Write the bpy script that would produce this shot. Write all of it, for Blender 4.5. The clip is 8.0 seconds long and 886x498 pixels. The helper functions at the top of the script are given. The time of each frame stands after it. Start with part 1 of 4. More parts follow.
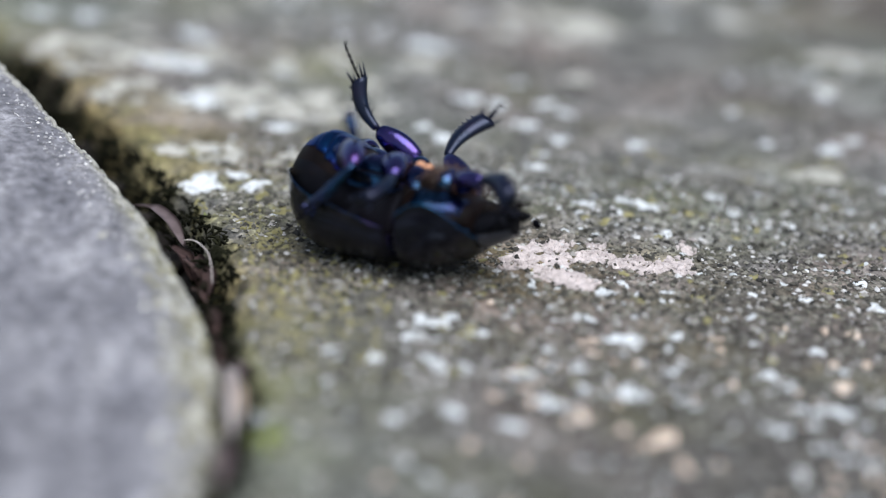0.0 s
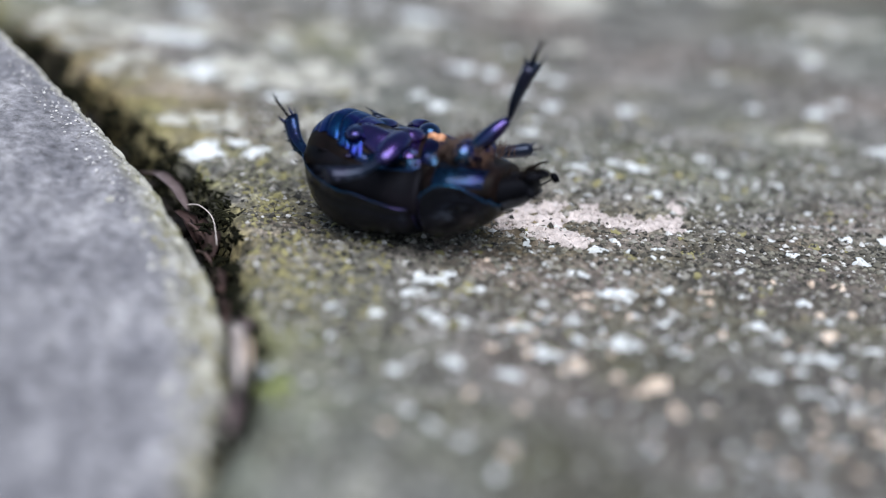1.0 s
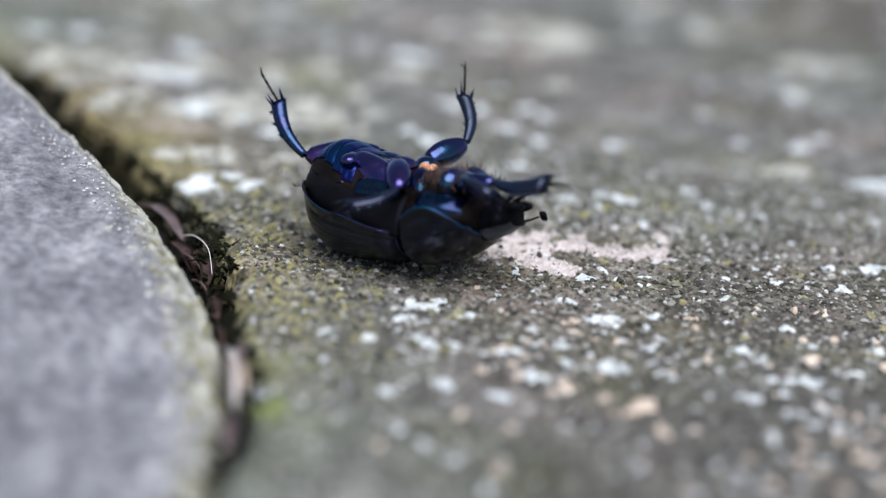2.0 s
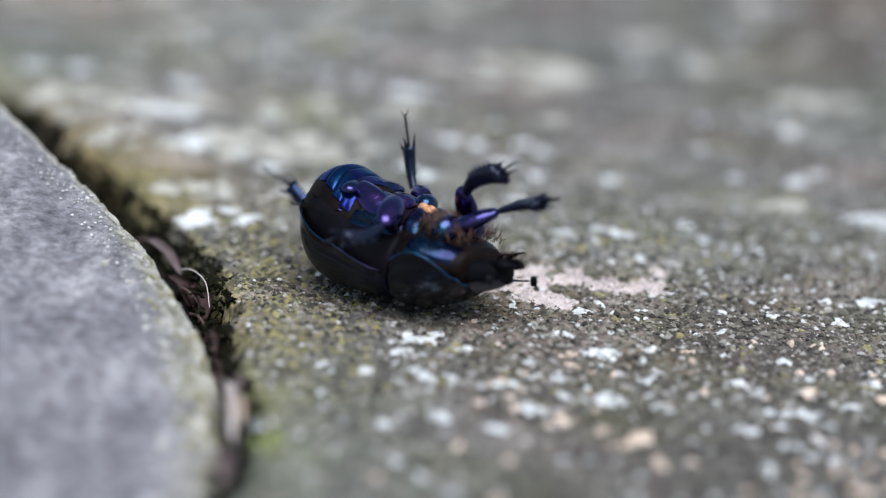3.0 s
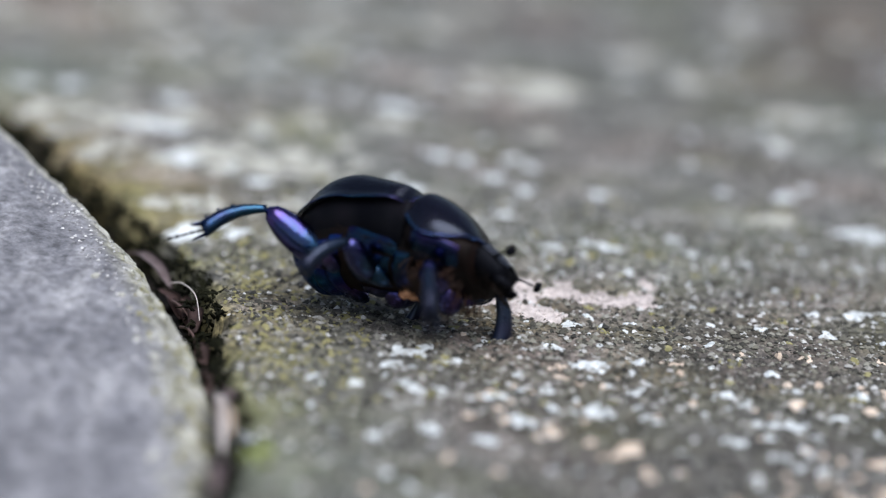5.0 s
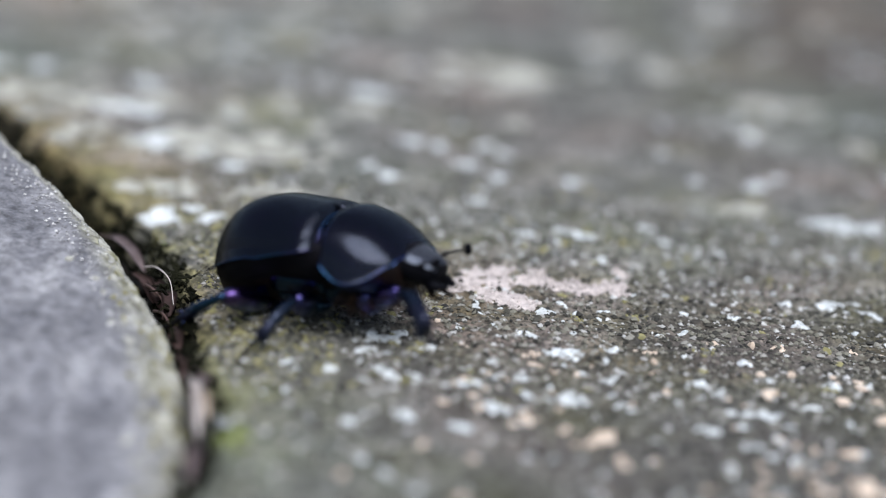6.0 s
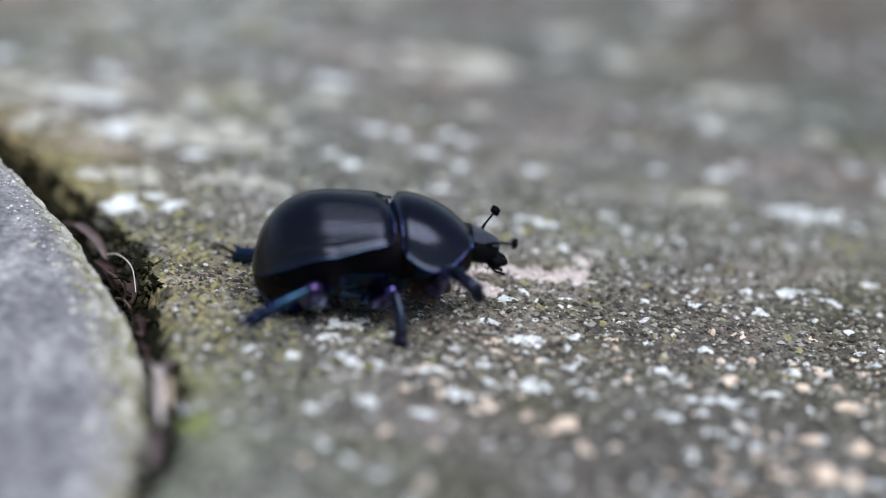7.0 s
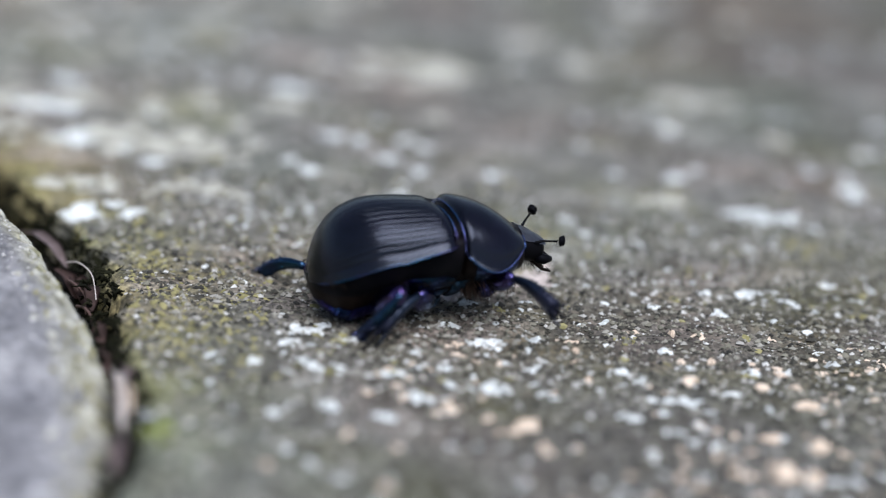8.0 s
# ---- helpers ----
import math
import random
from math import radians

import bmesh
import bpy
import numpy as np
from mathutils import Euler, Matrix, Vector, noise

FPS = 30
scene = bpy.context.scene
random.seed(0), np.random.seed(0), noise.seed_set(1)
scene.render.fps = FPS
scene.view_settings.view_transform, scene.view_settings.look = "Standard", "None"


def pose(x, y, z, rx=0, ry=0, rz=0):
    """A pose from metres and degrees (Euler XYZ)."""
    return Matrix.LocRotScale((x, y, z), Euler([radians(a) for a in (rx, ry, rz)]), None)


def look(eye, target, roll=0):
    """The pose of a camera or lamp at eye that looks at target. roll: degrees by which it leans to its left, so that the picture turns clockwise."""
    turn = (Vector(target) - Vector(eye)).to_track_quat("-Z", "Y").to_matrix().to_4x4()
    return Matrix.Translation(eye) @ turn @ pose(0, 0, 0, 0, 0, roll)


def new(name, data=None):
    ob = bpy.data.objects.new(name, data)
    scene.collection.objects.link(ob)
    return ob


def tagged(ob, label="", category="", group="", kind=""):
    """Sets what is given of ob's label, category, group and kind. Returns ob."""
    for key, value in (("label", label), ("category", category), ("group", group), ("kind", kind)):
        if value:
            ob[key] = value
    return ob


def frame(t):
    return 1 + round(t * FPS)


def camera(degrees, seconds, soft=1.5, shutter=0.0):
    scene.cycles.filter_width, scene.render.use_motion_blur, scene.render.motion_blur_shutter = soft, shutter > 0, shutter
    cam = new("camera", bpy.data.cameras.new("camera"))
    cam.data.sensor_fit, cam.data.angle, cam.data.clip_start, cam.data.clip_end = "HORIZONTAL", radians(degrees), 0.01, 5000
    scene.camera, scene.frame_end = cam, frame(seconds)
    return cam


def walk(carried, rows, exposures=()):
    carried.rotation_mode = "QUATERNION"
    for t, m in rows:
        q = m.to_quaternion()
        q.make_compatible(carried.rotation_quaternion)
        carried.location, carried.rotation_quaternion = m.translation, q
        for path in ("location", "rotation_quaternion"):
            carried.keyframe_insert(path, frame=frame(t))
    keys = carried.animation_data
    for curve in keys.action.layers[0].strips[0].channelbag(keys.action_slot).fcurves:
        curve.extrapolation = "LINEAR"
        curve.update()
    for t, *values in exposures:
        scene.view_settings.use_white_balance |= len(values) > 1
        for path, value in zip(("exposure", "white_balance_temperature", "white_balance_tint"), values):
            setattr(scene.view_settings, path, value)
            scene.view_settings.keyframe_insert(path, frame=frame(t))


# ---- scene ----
MM = 0.001
BEETLE = 0.96 * MM  # the beetle is drawn a little large

# ---- camera ----
cam = camera(24, 8.0, soft=1.1, shutter=0.4)
cam.data.dof.use_dof = True
cam.data.dof.focus_distance = 0.1254
cam.data.dof.aperture_fstop = 15.5
cam.data.dof.aperture_blades = 7
walk(cam, [
    (0.0, pose(0.00012, -0.12651, 0.03968, 71.393, -4.850, 2.135)),
    (0.5, pose(-0.00003, -0.12785, 0.03950, 71.244, -4.443, 1.970)),
    (1.0, pose(-0.00008, -0.13037, 0.03945, 71.006, -4.286, 1.690)),
    (1.5, pose(-0.00030, -0.13243, 0.03932, 71.371, -4.525, 1.619)),
    (2.0, pose(-0.00006, -0.13316, 0.03911, 72.370, -4.205, 1.354)),
    (3.5, pose(0.00000, -0.13367, 0.03883, 73.759, -4.148, 1.207)),
    (4.0, pose(0.00013, -0.13396, 0.03874, 74.056, -3.914, 1.224)),
    (5.5, pose(-0.00038, -0.13404, 0.03868, 73.851, -4.707, 0.642)),
    (6.0, pose(-0.00068, -0.13406, 0.03872, 73.645, -5.063, 0.172)),
    (6.5, pose(-0.00051, -0.13436, 0.03870, 73.519, -5.124, -0.216)),
    (7.0, pose(-0.00070, -0.13445, 0.03864, 73.474, -5.353, -0.841)),
    (7.5, pose(-0.00065, -0.13457, 0.03866, 73.426, -5.202, -1.283)),
    (8.0, pose(-0.00075, -0.13487, 0.03847, 73.835, -5.126, -2.084)),
], [(0.0, -0.16), (0.5, -0.15), (1.0, -0.08), (1.5, -0.15), (2.0, -0.08), (3.5, -0.14), (4.0, -0.10), (5.5, -0.18), (6.0, -0.19), (6.5, -0.11), (7.0, -0.18), (7.5, -0.04), (8.0, -0.09)])

# ---- light: an overcast sky with a broad, weak sun ----
world = bpy.data.worlds.new("overcast_sky")
scene.world = world
world.use_nodes = True
wt = world.node_tree
sky = wt.nodes.new("ShaderNodeTexSky")
sky.sky_type = "NISHITA"
sky.sun_disc = False
sky.sun_elevation, sky.sun_rotation = radians(60), radians(163)
sky.air_density, sky.dust_density, sky.ozone_density = 1.0, 2.2, 1.0
pale = wt.nodes.new("ShaderNodeHueSaturation")
pale.inputs["Saturation"].default_value = 0.85
wt.links.new(sky.outputs[0], pale.inputs["Color"])
wt.links.new(pale.outputs[0], wt.nodes["Background"].inputs[0])
wt.nodes["Background"].inputs[1].default_value = 0.135
sun = new("sun", bpy.data.lights.new("sun", "SUN"))
sun.data.energy, sun.data.angle, sun.data.color = 4.4, radians(56), (0.94, 0.945, 1.0)
sun.matrix_world = look((0.15, -0.43, 0.89), (0, 0, 0))


# ---- numbers: noise and the lie of the stones (millimetres) ----
def hashed(ix, iy, seed):
    n = (ix.astype(np.int64) * 374761393 + iy.astype(np.int64) * 668265263 + seed * 1442695041) & 0xFFFFFFFF
    n = ((n ^ (n >> 13)) * 1274126177) & 0xFFFFFFFF
    return ((n ^ (n >> 16)) & 0xFFFF) / 65535.0


def vnoise(x, y, seed=0):
    x, y = np.asarray(x, float), np.asarray(y, float)
    ix, iy = np.floor(x), np.floor(y)
    fx, fy = x - ix, y - iy
    fx, fy = fx * fx * (3 - 2 * fx), fy * fy * (3 - 2 * fy)
    a, b = hashed(ix, iy, seed), hashed(ix + 1, iy, seed)
    c, d = hashed(ix, iy + 1, seed), hashed(ix + 1, iy + 1, seed)
    return (a + (b - a) * fx) * (1 - fy) + (c + (d - c) * fx) * fy - 0.5


def bank_x(y):
    """The edge of the mossy slab along the joint."""
    ys = [-300, -60, -42.6, -35.2, -32.7, -26.3, -19.8, -15.4, -8.7, -2.9, 5.3, 13.6, 22, 30.4, 90, 420]
    xs = [-5.6, -8.5, -8.7, -8.9, -9.0, -10.8, -12.0, -12.8, -14.2, -16.8, -21.0, -25.5, -30.2, -35.2, -70, -262]
    return np.interp(y, ys, xs)


def kerb_x(y):
    """The edge of the bare grey stone along the joint."""
    ys = [-300, -60, -37.4, -32.5, -28.3, -23.2, -17.8, -13.6, -7.7, -1.3, 2.8, 30, 60, 420]
    xs = [-7, -9.0, -9.6, -11.0, -11.9, -13.5, -16.3, -18.7, -22.6, -27.0, -30.1, -53, -71, -284]
    return np.interp(y, ys, xs)


def slab_z(x, y):
    """Height of the mossy slab's top."""
    x, y = np.asarray(x, float), np.asarray(y, float)
    wig = 1.1 * vnoise(x * 0.5, y * 0.5, 3) + 0.7 * vnoise(x * 1.3, y * 1.3, 4)
    d = (x - bank_x(y)) * 0.83 + wig
    z = 0.55 * vnoise(x / 9, y / 9, 1) + 0.30 * vnoise(x / 2.6, y / 2.6, 2)
    z = z + 0.40 * np.abs(vnoise(x / 0.9, y / 0.9, 5)) + 0.34 * vnoise(x / 0.5, y / 0.5, 6) - 0.05
    edge = np.clip(1 - d / 1.3, 0, None)
    drop = np.where(d > 0, 0.5 * edge ** 2, 0.5 - 6.0 * np.minimum(d, 0))
    return z - np.minimum(drop, 11.0)


def kerb_z(x, y):
    """Height of the bare stone's tilted top."""
    x, y = np.asarray(x, float), np.asarray(y, float)
    wig = 0.5 * vnoise(x * 0.5, y * 0.5, 13) + 0.3 * vnoise(x * 1.5, y * 1.5, 14)
    d = (kerb_x(y) - x) * 0.78 + wig
    z = 0.2 * (-0.5 * (x + 11) + 0.85 * (y + 27.8))
    z = 14 * np.tanh(z / 14)
    z = z + 0.5 * vnoise(x / 8, y / 8, 11) + 0.16 * vnoise(x / 1.4, y / 1.4, 12) + 0.10 * vnoise(x / 0.5, y / 0.5, 15)
    edge = np.clip(1 - d / 2.0, 0, None)
    drop = np.where(d > 0, 0.8 * edge ** 2, 0.8 - 3.0 * np.minimum(d, 0))
    return z - np.minimum(drop, 14.0 + z)


# ---- materials ----
def material(name, rough=0.8, metal=0.0):
    m = bpy.data.materials.new(name)
    m.use_nodes = True
    b = m.node_tree.nodes["Principled BSDF"]
    b.inputs["Roughness"].default_value, b.inputs["Metallic"].default_value = rough, metal
    return m, m.node_tree, b


def node(nt, kind, **values):
    n = nt.nodes.new(kind)
    for k, v in values.items():
        n.inputs[k.replace("_", " ")].default_value = v
    return n


def noise_tex(nt, scale, detail=4.0, rough=0.6, coords="Object"):
    c = nt.nodes.new("ShaderNodeTexCoord")
    n = node(nt, "ShaderNodeTexNoise", Scale=scale, Detail=detail, Roughness=rough)
    nt.links.new(c.outputs[coords], n.inputs["Vector"])
    return n


def ramp(nt, source, stops):
    r = nt.nodes.new("ShaderNodeValToRGB")
    while len(r.color_ramp.elements) < len(stops):
        r.color_ramp.elements.new(0.5)
    for e, (p, c) in zip(r.color_ramp.elements, stops):
        e.position, e.color = p, (*c, 1)
    nt.links.new(source, r.inputs[0])
    return r


def mix(nt, fac, a, b, mode="MIX"):
    m = nt.nodes.new("ShaderNodeMix")
    m.data_type, m.blend_type = "RGBA", mode
    if isinstance(fac, float):
        m.inputs[0].default_value = fac
    else:
        nt.links.new(fac, m.inputs[0])
    for i, v in ((6, a), (7, b)):
        if isinstance(v, tuple):
            m.inputs[i].default_value = (*v, 1)
        else:
            nt.links.new(v, m.inputs[i])
    return m.outputs[2]


def bump(nt, b, source, strength, distance):
    n = node(nt, "ShaderNodeBump", Strength=strength, Distance=distance)
    nt.links.new(source, n.inputs["Height"])
    nt.links.new(n.outputs[0], b.inputs["Normal"])


def plain(name, a, c, scale, rough=0.8, metal=0.0, bumpy=0.0, coords="Object"):
    """Two tones of one colour broken by noise, with a fine relief."""
    m, nt, b = material(name, rough, metal)
    n = noise_tex(nt, scale, coords=coords)
    r = ramp(nt, n.outputs[0], [(0.32, a), (0.68, c)])
    nt.links.new(r.outputs[0], b.inputs["Base Color"])
    if bumpy:
        bump(nt, b, n.outputs[0], bumpy, 0.0002)
    return m


def slab_material():
    m, nt, b = material("weathered_slab", 0.9)
    big = noise_tex(nt, 45, 5, 0.6)
    mid = noise_tex(nt, 420, 6, 0.7)
    fine = noise_tex(nt, 1900, 4, 0.7)
    base = ramp(nt, mid.outputs[0], [(0.3, (0.042, 0.042, 0.040)), (0.5, (0.135, 0.133, 0.122)), (0.72, (0.28, 0.275, 0.26))])
    algae = ramp(nt, big.outputs[0], [(0.50, (0, 0, 0)), (0.66, (0.7, 0.7, 0.7))])
    c1 = mix(nt, algae.outputs[0], base.outputs[0], (0.115, 0.110, 0.045))
    film = noise_tex(nt, 110, 5, 0.65)
    pale = ramp(nt, film.outputs[0], [(0.50, (0, 0, 0)), (0.68, (0.75, 0.75, 0.75))])
    c1 = mix(nt, pale.outputs[0], c1, (0.36, 0.36, 0.34))
    stain = noise_tex(nt, 30, 4, 0.6)
    grown = nt.nodes.new("ShaderNodeAttribute")
    grown.attribute_name = "growth"
    tuft = ramp(nt, mid.outputs[0], [(0.36, (0.05, 0.055, 0.02)), (0.5, (0.17, 0.165, 0.07)), (0.66, (0.36, 0.345, 0.17))])
    c1 = mix(nt, grown.outputs["Fac"], c1, tuft.outputs[0])
    # light falloff painted into the slab's colour, darker to the right, near and far
    dimming = nt.nodes.new("ShaderNodeAttribute")
    dimming.attribute_name = "falloff"
    dimmed = mix(nt, 1.0, c1, (0.52, 0.505, 0.49), "MULTIPLY")
    c1 = mix(nt, dimming.outputs["Fac"], c1, dimmed)
    hue = ramp(nt, stain.outputs[0], [(0.34, (0.88, 1.0, 0.92)), (0.5, (1.0, 1.0, 1.0)), (0.66, (1.18, 0.97, 0.90))])
    c1 = mix(nt, 1.0, c1, hue.outputs[0], "MULTIPLY")
    grit = ramp(nt, fine.outputs[0], [(0.30, (0.22, 0.22, 0.22)), (0.50, (0.95, 0.95, 0.95)), (0.72, (2.15, 2.15, 2.1))])
    c2 = mix(nt, 1.0, c1, grit.outputs[0], "MULTIPLY")
    nt.links.new(c2, b.inputs["Base Color"])
    bump(nt, b, fine.outputs[0], 0.9, 0.0003)
    return m


def kerb_material():
    m, nt, b = material("bare_grey_stone", 0.85)
    c = nt.nodes.new("ShaderNodeTexCoord")
    drawn = node(nt, "ShaderNodeMapping", Rotation=(0, 0, radians(28)), Scale=(1.0, 0.42, 1.0))
    nt.links.new(c.outputs["Object"], drawn.inputs["Vector"])
    big = node(nt, "ShaderNodeTexNoise", Scale=400, Detail=5, Roughness=0.6)
    nt.links.new(drawn.outputs[0], big.inputs["Vector"])
    fine = noise_tex(nt, 1500, 5, 0.7)
    base = ramp(nt, big.outputs[0], [(0.34, (0.125, 0.128, 0.143)), (0.5, (0.20, 0.203, 0.22)), (0.66, (0.31, 0.313, 0.328))])
    grit = ramp(nt, fine.outputs[0], [(0.34, (0.45, 0.45, 0.45)), (0.52, (0.95, 0.95, 0.95)), (0.68, (1.45, 1.45, 1.45))])
    grown = nt.nodes.new("ShaderNodeAttribute")
    grown.attribute_name = "growth"
    lichen = ramp(nt, noise_tex(nt, 650, 5, 0.65).outputs[0], [(0.36, (0.13, 0.125, 0.05)), (0.5, (0.30, 0.295, 0.19)), (0.64, (0.58, 0.585, 0.50))])
    c = mix(nt, grown.outputs["Fac"], base.outputs[0], lichen.outputs[0])
    c = mix(nt, 1.0, c, grit.outputs[0], "MULTIPLY")
    nt.links.new(c, b.inputs["Base Color"])
    bump(nt, b, fine.outputs[0], 0.5, 0.0002)
    return m


def shell_material(name, a, c, d, metal, rough, spec=0.5, coat=0.0, rug=0.10, grain=2600, ior=1.6):
    m, nt, b = material(name, rough, metal)
    n = noise_tex(nt, 320, 3, 0.5)
    r = ramp(nt, n.outputs[0], [(0.36, a), (0.5, c), (0.64, d)])
    nt.links.new(r.outputs[0], b.inputs["Base Color"])
    b.inputs["IOR"].default_value = ior
    b.inputs["Specular IOR Level"].default_value = spec
    b.inputs["Specular Tint"].default_value = (0.66, 0.76, 1.0, 1)
    b.inputs["Coat Weight"].default_value, b.inputs["Coat Roughness"].default_value = coat, 0.14
    f = noise_tex(nt, grain, 3, 0.6)
    bump(nt, b, f.outputs[0], rug, 0.00003 * 2600 / grain)
    return m


M_SLAB, M_KERB = slab_material(), kerb_material()
M_SOIL = plain("dark_soil", (0.005, 0.0045, 0.004), (0.022, 0.018, 0.015), 700, 0.95, bumpy=0.8)
M_GROUND = plain("grey_paving", (0.10, 0.10, 0.095), (0.17, 0.165, 0.155), 9, 0.9, bumpy=0.3)
M_WHITE = plain("white_lichen", (0.36, 0.39, 0.39), (0.80, 0.85, 0.86), 1500, 0.9, bumpy=0.6)
M_PINK = plain("pinkish_lichen", (0.37, 0.33, 0.315), (0.66, 0.60, 0.575), 1300, 0.9, bumpy=0.8)
M_OCHRE = plain("ochre_lichen", (0.15, 0.14, 0.055), (0.31, 0.29, 0.14), 900, 0.9, bumpy=0.7)
M_CREAM = plain("cream_lichen", (0.30, 0.30, 0.255), (0.50, 0.50, 0.45), 500, 0.9, bumpy=0.6)
M_TAN = plain("tan_lichen", (0.46, 0.36, 0.27), (0.84, 0.72, 0.60), 900, 0.9, bumpy=0.5)
M_MOSS = plain("green_moss", (0.14, 0.17, 0.04), (0.34, 0.40, 0.14), 800, 0.95, bumpy=0.7)
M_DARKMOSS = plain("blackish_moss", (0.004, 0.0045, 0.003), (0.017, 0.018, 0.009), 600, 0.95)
M_STRAW = plain("dry_plant", (0.035, 0.020, 0.017), (0.13, 0.078, 0.07), 500, 0.7)
M_LEAF = plain("dry_leaf", (0.58, 0.52, 0.49), (0.86, 0.81, 0.78), 300, 0.6)
M_LILAC = plain("faded_leaf", (0.14, 0.105, 0.105), (0.30, 0.24, 0.24), 400, 0.55)
M_SHELL = shell_material("black_blue_shell", (0.001, 0.001, 0.003), (0.0015, 0.0015, 0.0045), (0.003, 0.002, 0.007), 0.0, 0.19, spec=0.76, rug=0.15, ior=1.5)
M_RIM = shell_material("blue_rim", (0.02, 0.115, 0.23), (0.045, 0.10, 0.23), (0.11, 0.085, 0.24), 0.9, 0.25)
M_BELLY = shell_material("metallic_blue_belly", (0.004, 0.070, 0.135), (0.012, 0.020, 0.150), (0.058, 0.020, 0.150), 1.0, 0.25, coat=0.12, rug=1.0, grain=700)
M_LEG = shell_material("metallic_violet_leg", (0.007, 0.042, 0.09), (0.032, 0.028, 0.13), (0.075, 0.040, 0.16), 1.0, 0.22, coat=0.5, rug=0.8, grain=800)
M_BREAST = shell_material("violet_black_breast", (0.003, 0.027, 0.058), (0.005, 0.007, 0.042), (0.028, 0.010, 0.060), 0.95, 0.22, coat=0.25, rug=0.8, grain=700)
M_SHIN = shell_material("black_blue_shin", (0.006, 0.014, 0.030), (0.006, 0.009, 0.020), (0.014, 0.011, 0.028), 0.4, 0.28, spec=0.55)
M_HINDSHIN = shell_material("metallic_teal_shin", (0.007, 0.048, 0.085), (0.012, 0.032, 0.085), (0.032, 0.032, 0.095), 1.0, 0.26, coat=0.3, rug=0.8, grain=800)
# grey of the face plate: sky sheen painted into the base colour
M_FACE = shell_material("grey_face_sheen", (0.02, 0.022, 0.03), (0.045, 0.048, 0.06), (0.09, 0.094, 0.11), 0.0, 0.28, spec=1.0, rug=0.6, grain=900)
M_BLACK = shell_material("black_chitin", (0.002, 0.002, 0.003), (0.004, 0.004, 0.005), (0.007, 0.006, 0.008), 0.0, 0.5, spec=0.2, ior=1.25)
M_HAIR = plain("brown_hair", (0.003, 0.002, 0.0015), (0.011, 0.007, 0.005), 900, 0.6)
M_BROWNHAIR = plain("rusty_hair", (0.006, 0.003, 0.002), (0.07, 0.027, 0.011), 700, 0.6)
M_SKIN = plain("brown_black_skin", (0.002, 0.0015, 0.0015), (0.010, 0.005, 0.004), 500, 0.5)
M_ORANGE = plain("orange_mite", (0.42, 0.17, 0.07), (0.66, 0.36, 0.20), 1500, 0.35)
for m in (M_HAIR, M_DARKMOSS, M_SKIN):
    m.node_tree.nodes["Principled BSDF"].inputs["Specular IOR Level"].default_value = 0.1


# ---- mesh helpers ----
def mesh_object(name, bm, mat, parent=None, label="", smooth=True, unit=MM):
    """One mesh object from a bmesh drawn in millimetres."""
    bmesh.ops.recalc_face_normals(bm, faces=bm.faces[:])
    me = bpy.data.meshes.new(name)
    for v in bm.verts:
        v.co *= unit
    bm.to_mesh(me)
    bm.free()
    me.materials.append(mat)
    if smooth:
        me.shade_smooth()
    ob = new(name, me)
    ob.parent = parent
    return tagged(ob, label) if label else ob


def part(name, bm, mat, parent, label=""):
    return mesh_object(name, bm, mat, parent, label, unit=BEETLE)


def loft(bm, rings, closed=True, caps=True):
    """Skin over rings of points that all have the same count."""
    vs = [[bm.verts.new(p) for p in r] for r in rings]
    n = len(vs[0])
    for a, b in zip(vs, vs[1:]):
        for i in range(n if closed else n - 1):
            j = (i + 1) % n
            bm.faces.new((a[i], a[j], b[j], b[i]))
    if caps and closed:
        bm.faces.new(vs[0])
        bm.faces.new(vs[-1][::-1])
    return vs


def tube(bm, path, radii, sides=8):
    """A round, tapering tube along a path."""
    pts = [Vector(p) for p in path]
    rings = []
    up = Vector((0.13, 0.31, 0.94))
    for i, p in enumerate(pts):
        d = (pts[min(i + 1, len(pts) - 1)] - pts[max(i - 1, 0)]).normalized()
        u = d.cross(up).normalized()
        w = u.cross(d)
        r = radii[i]
        rings.append([p + (u * math.cos(k * math.tau / sides) + w * math.sin(k * math.tau / sides)) * r for k in range(sides)])
    loft(bm, rings)


def blob(bm, c, r, seg=14, rows=9):
    """An ellipsoid of radii r at c."""
    rings = []
    for i in range(rows):
        a = math.pi * (i + 0.35) / (rows - 0.3)
        rings.append([(c[0] - r[0] * math.cos(a), c[1] + r[1] * math.sin(a) * math.cos(k * math.tau / seg), c[2] + r[2] * math.sin(a) * math.sin(k * math.tau / seg)) for k in range(seg)])
    loft(bm, rings)


def steps(parts):
    """Coordinates from (start, end, step) stretches."""
    out = []
    for a, b, s in parts:
        out += list(np.arange(a, b - 1e-6, s))
    return np.array(out + [parts[-1][1]])


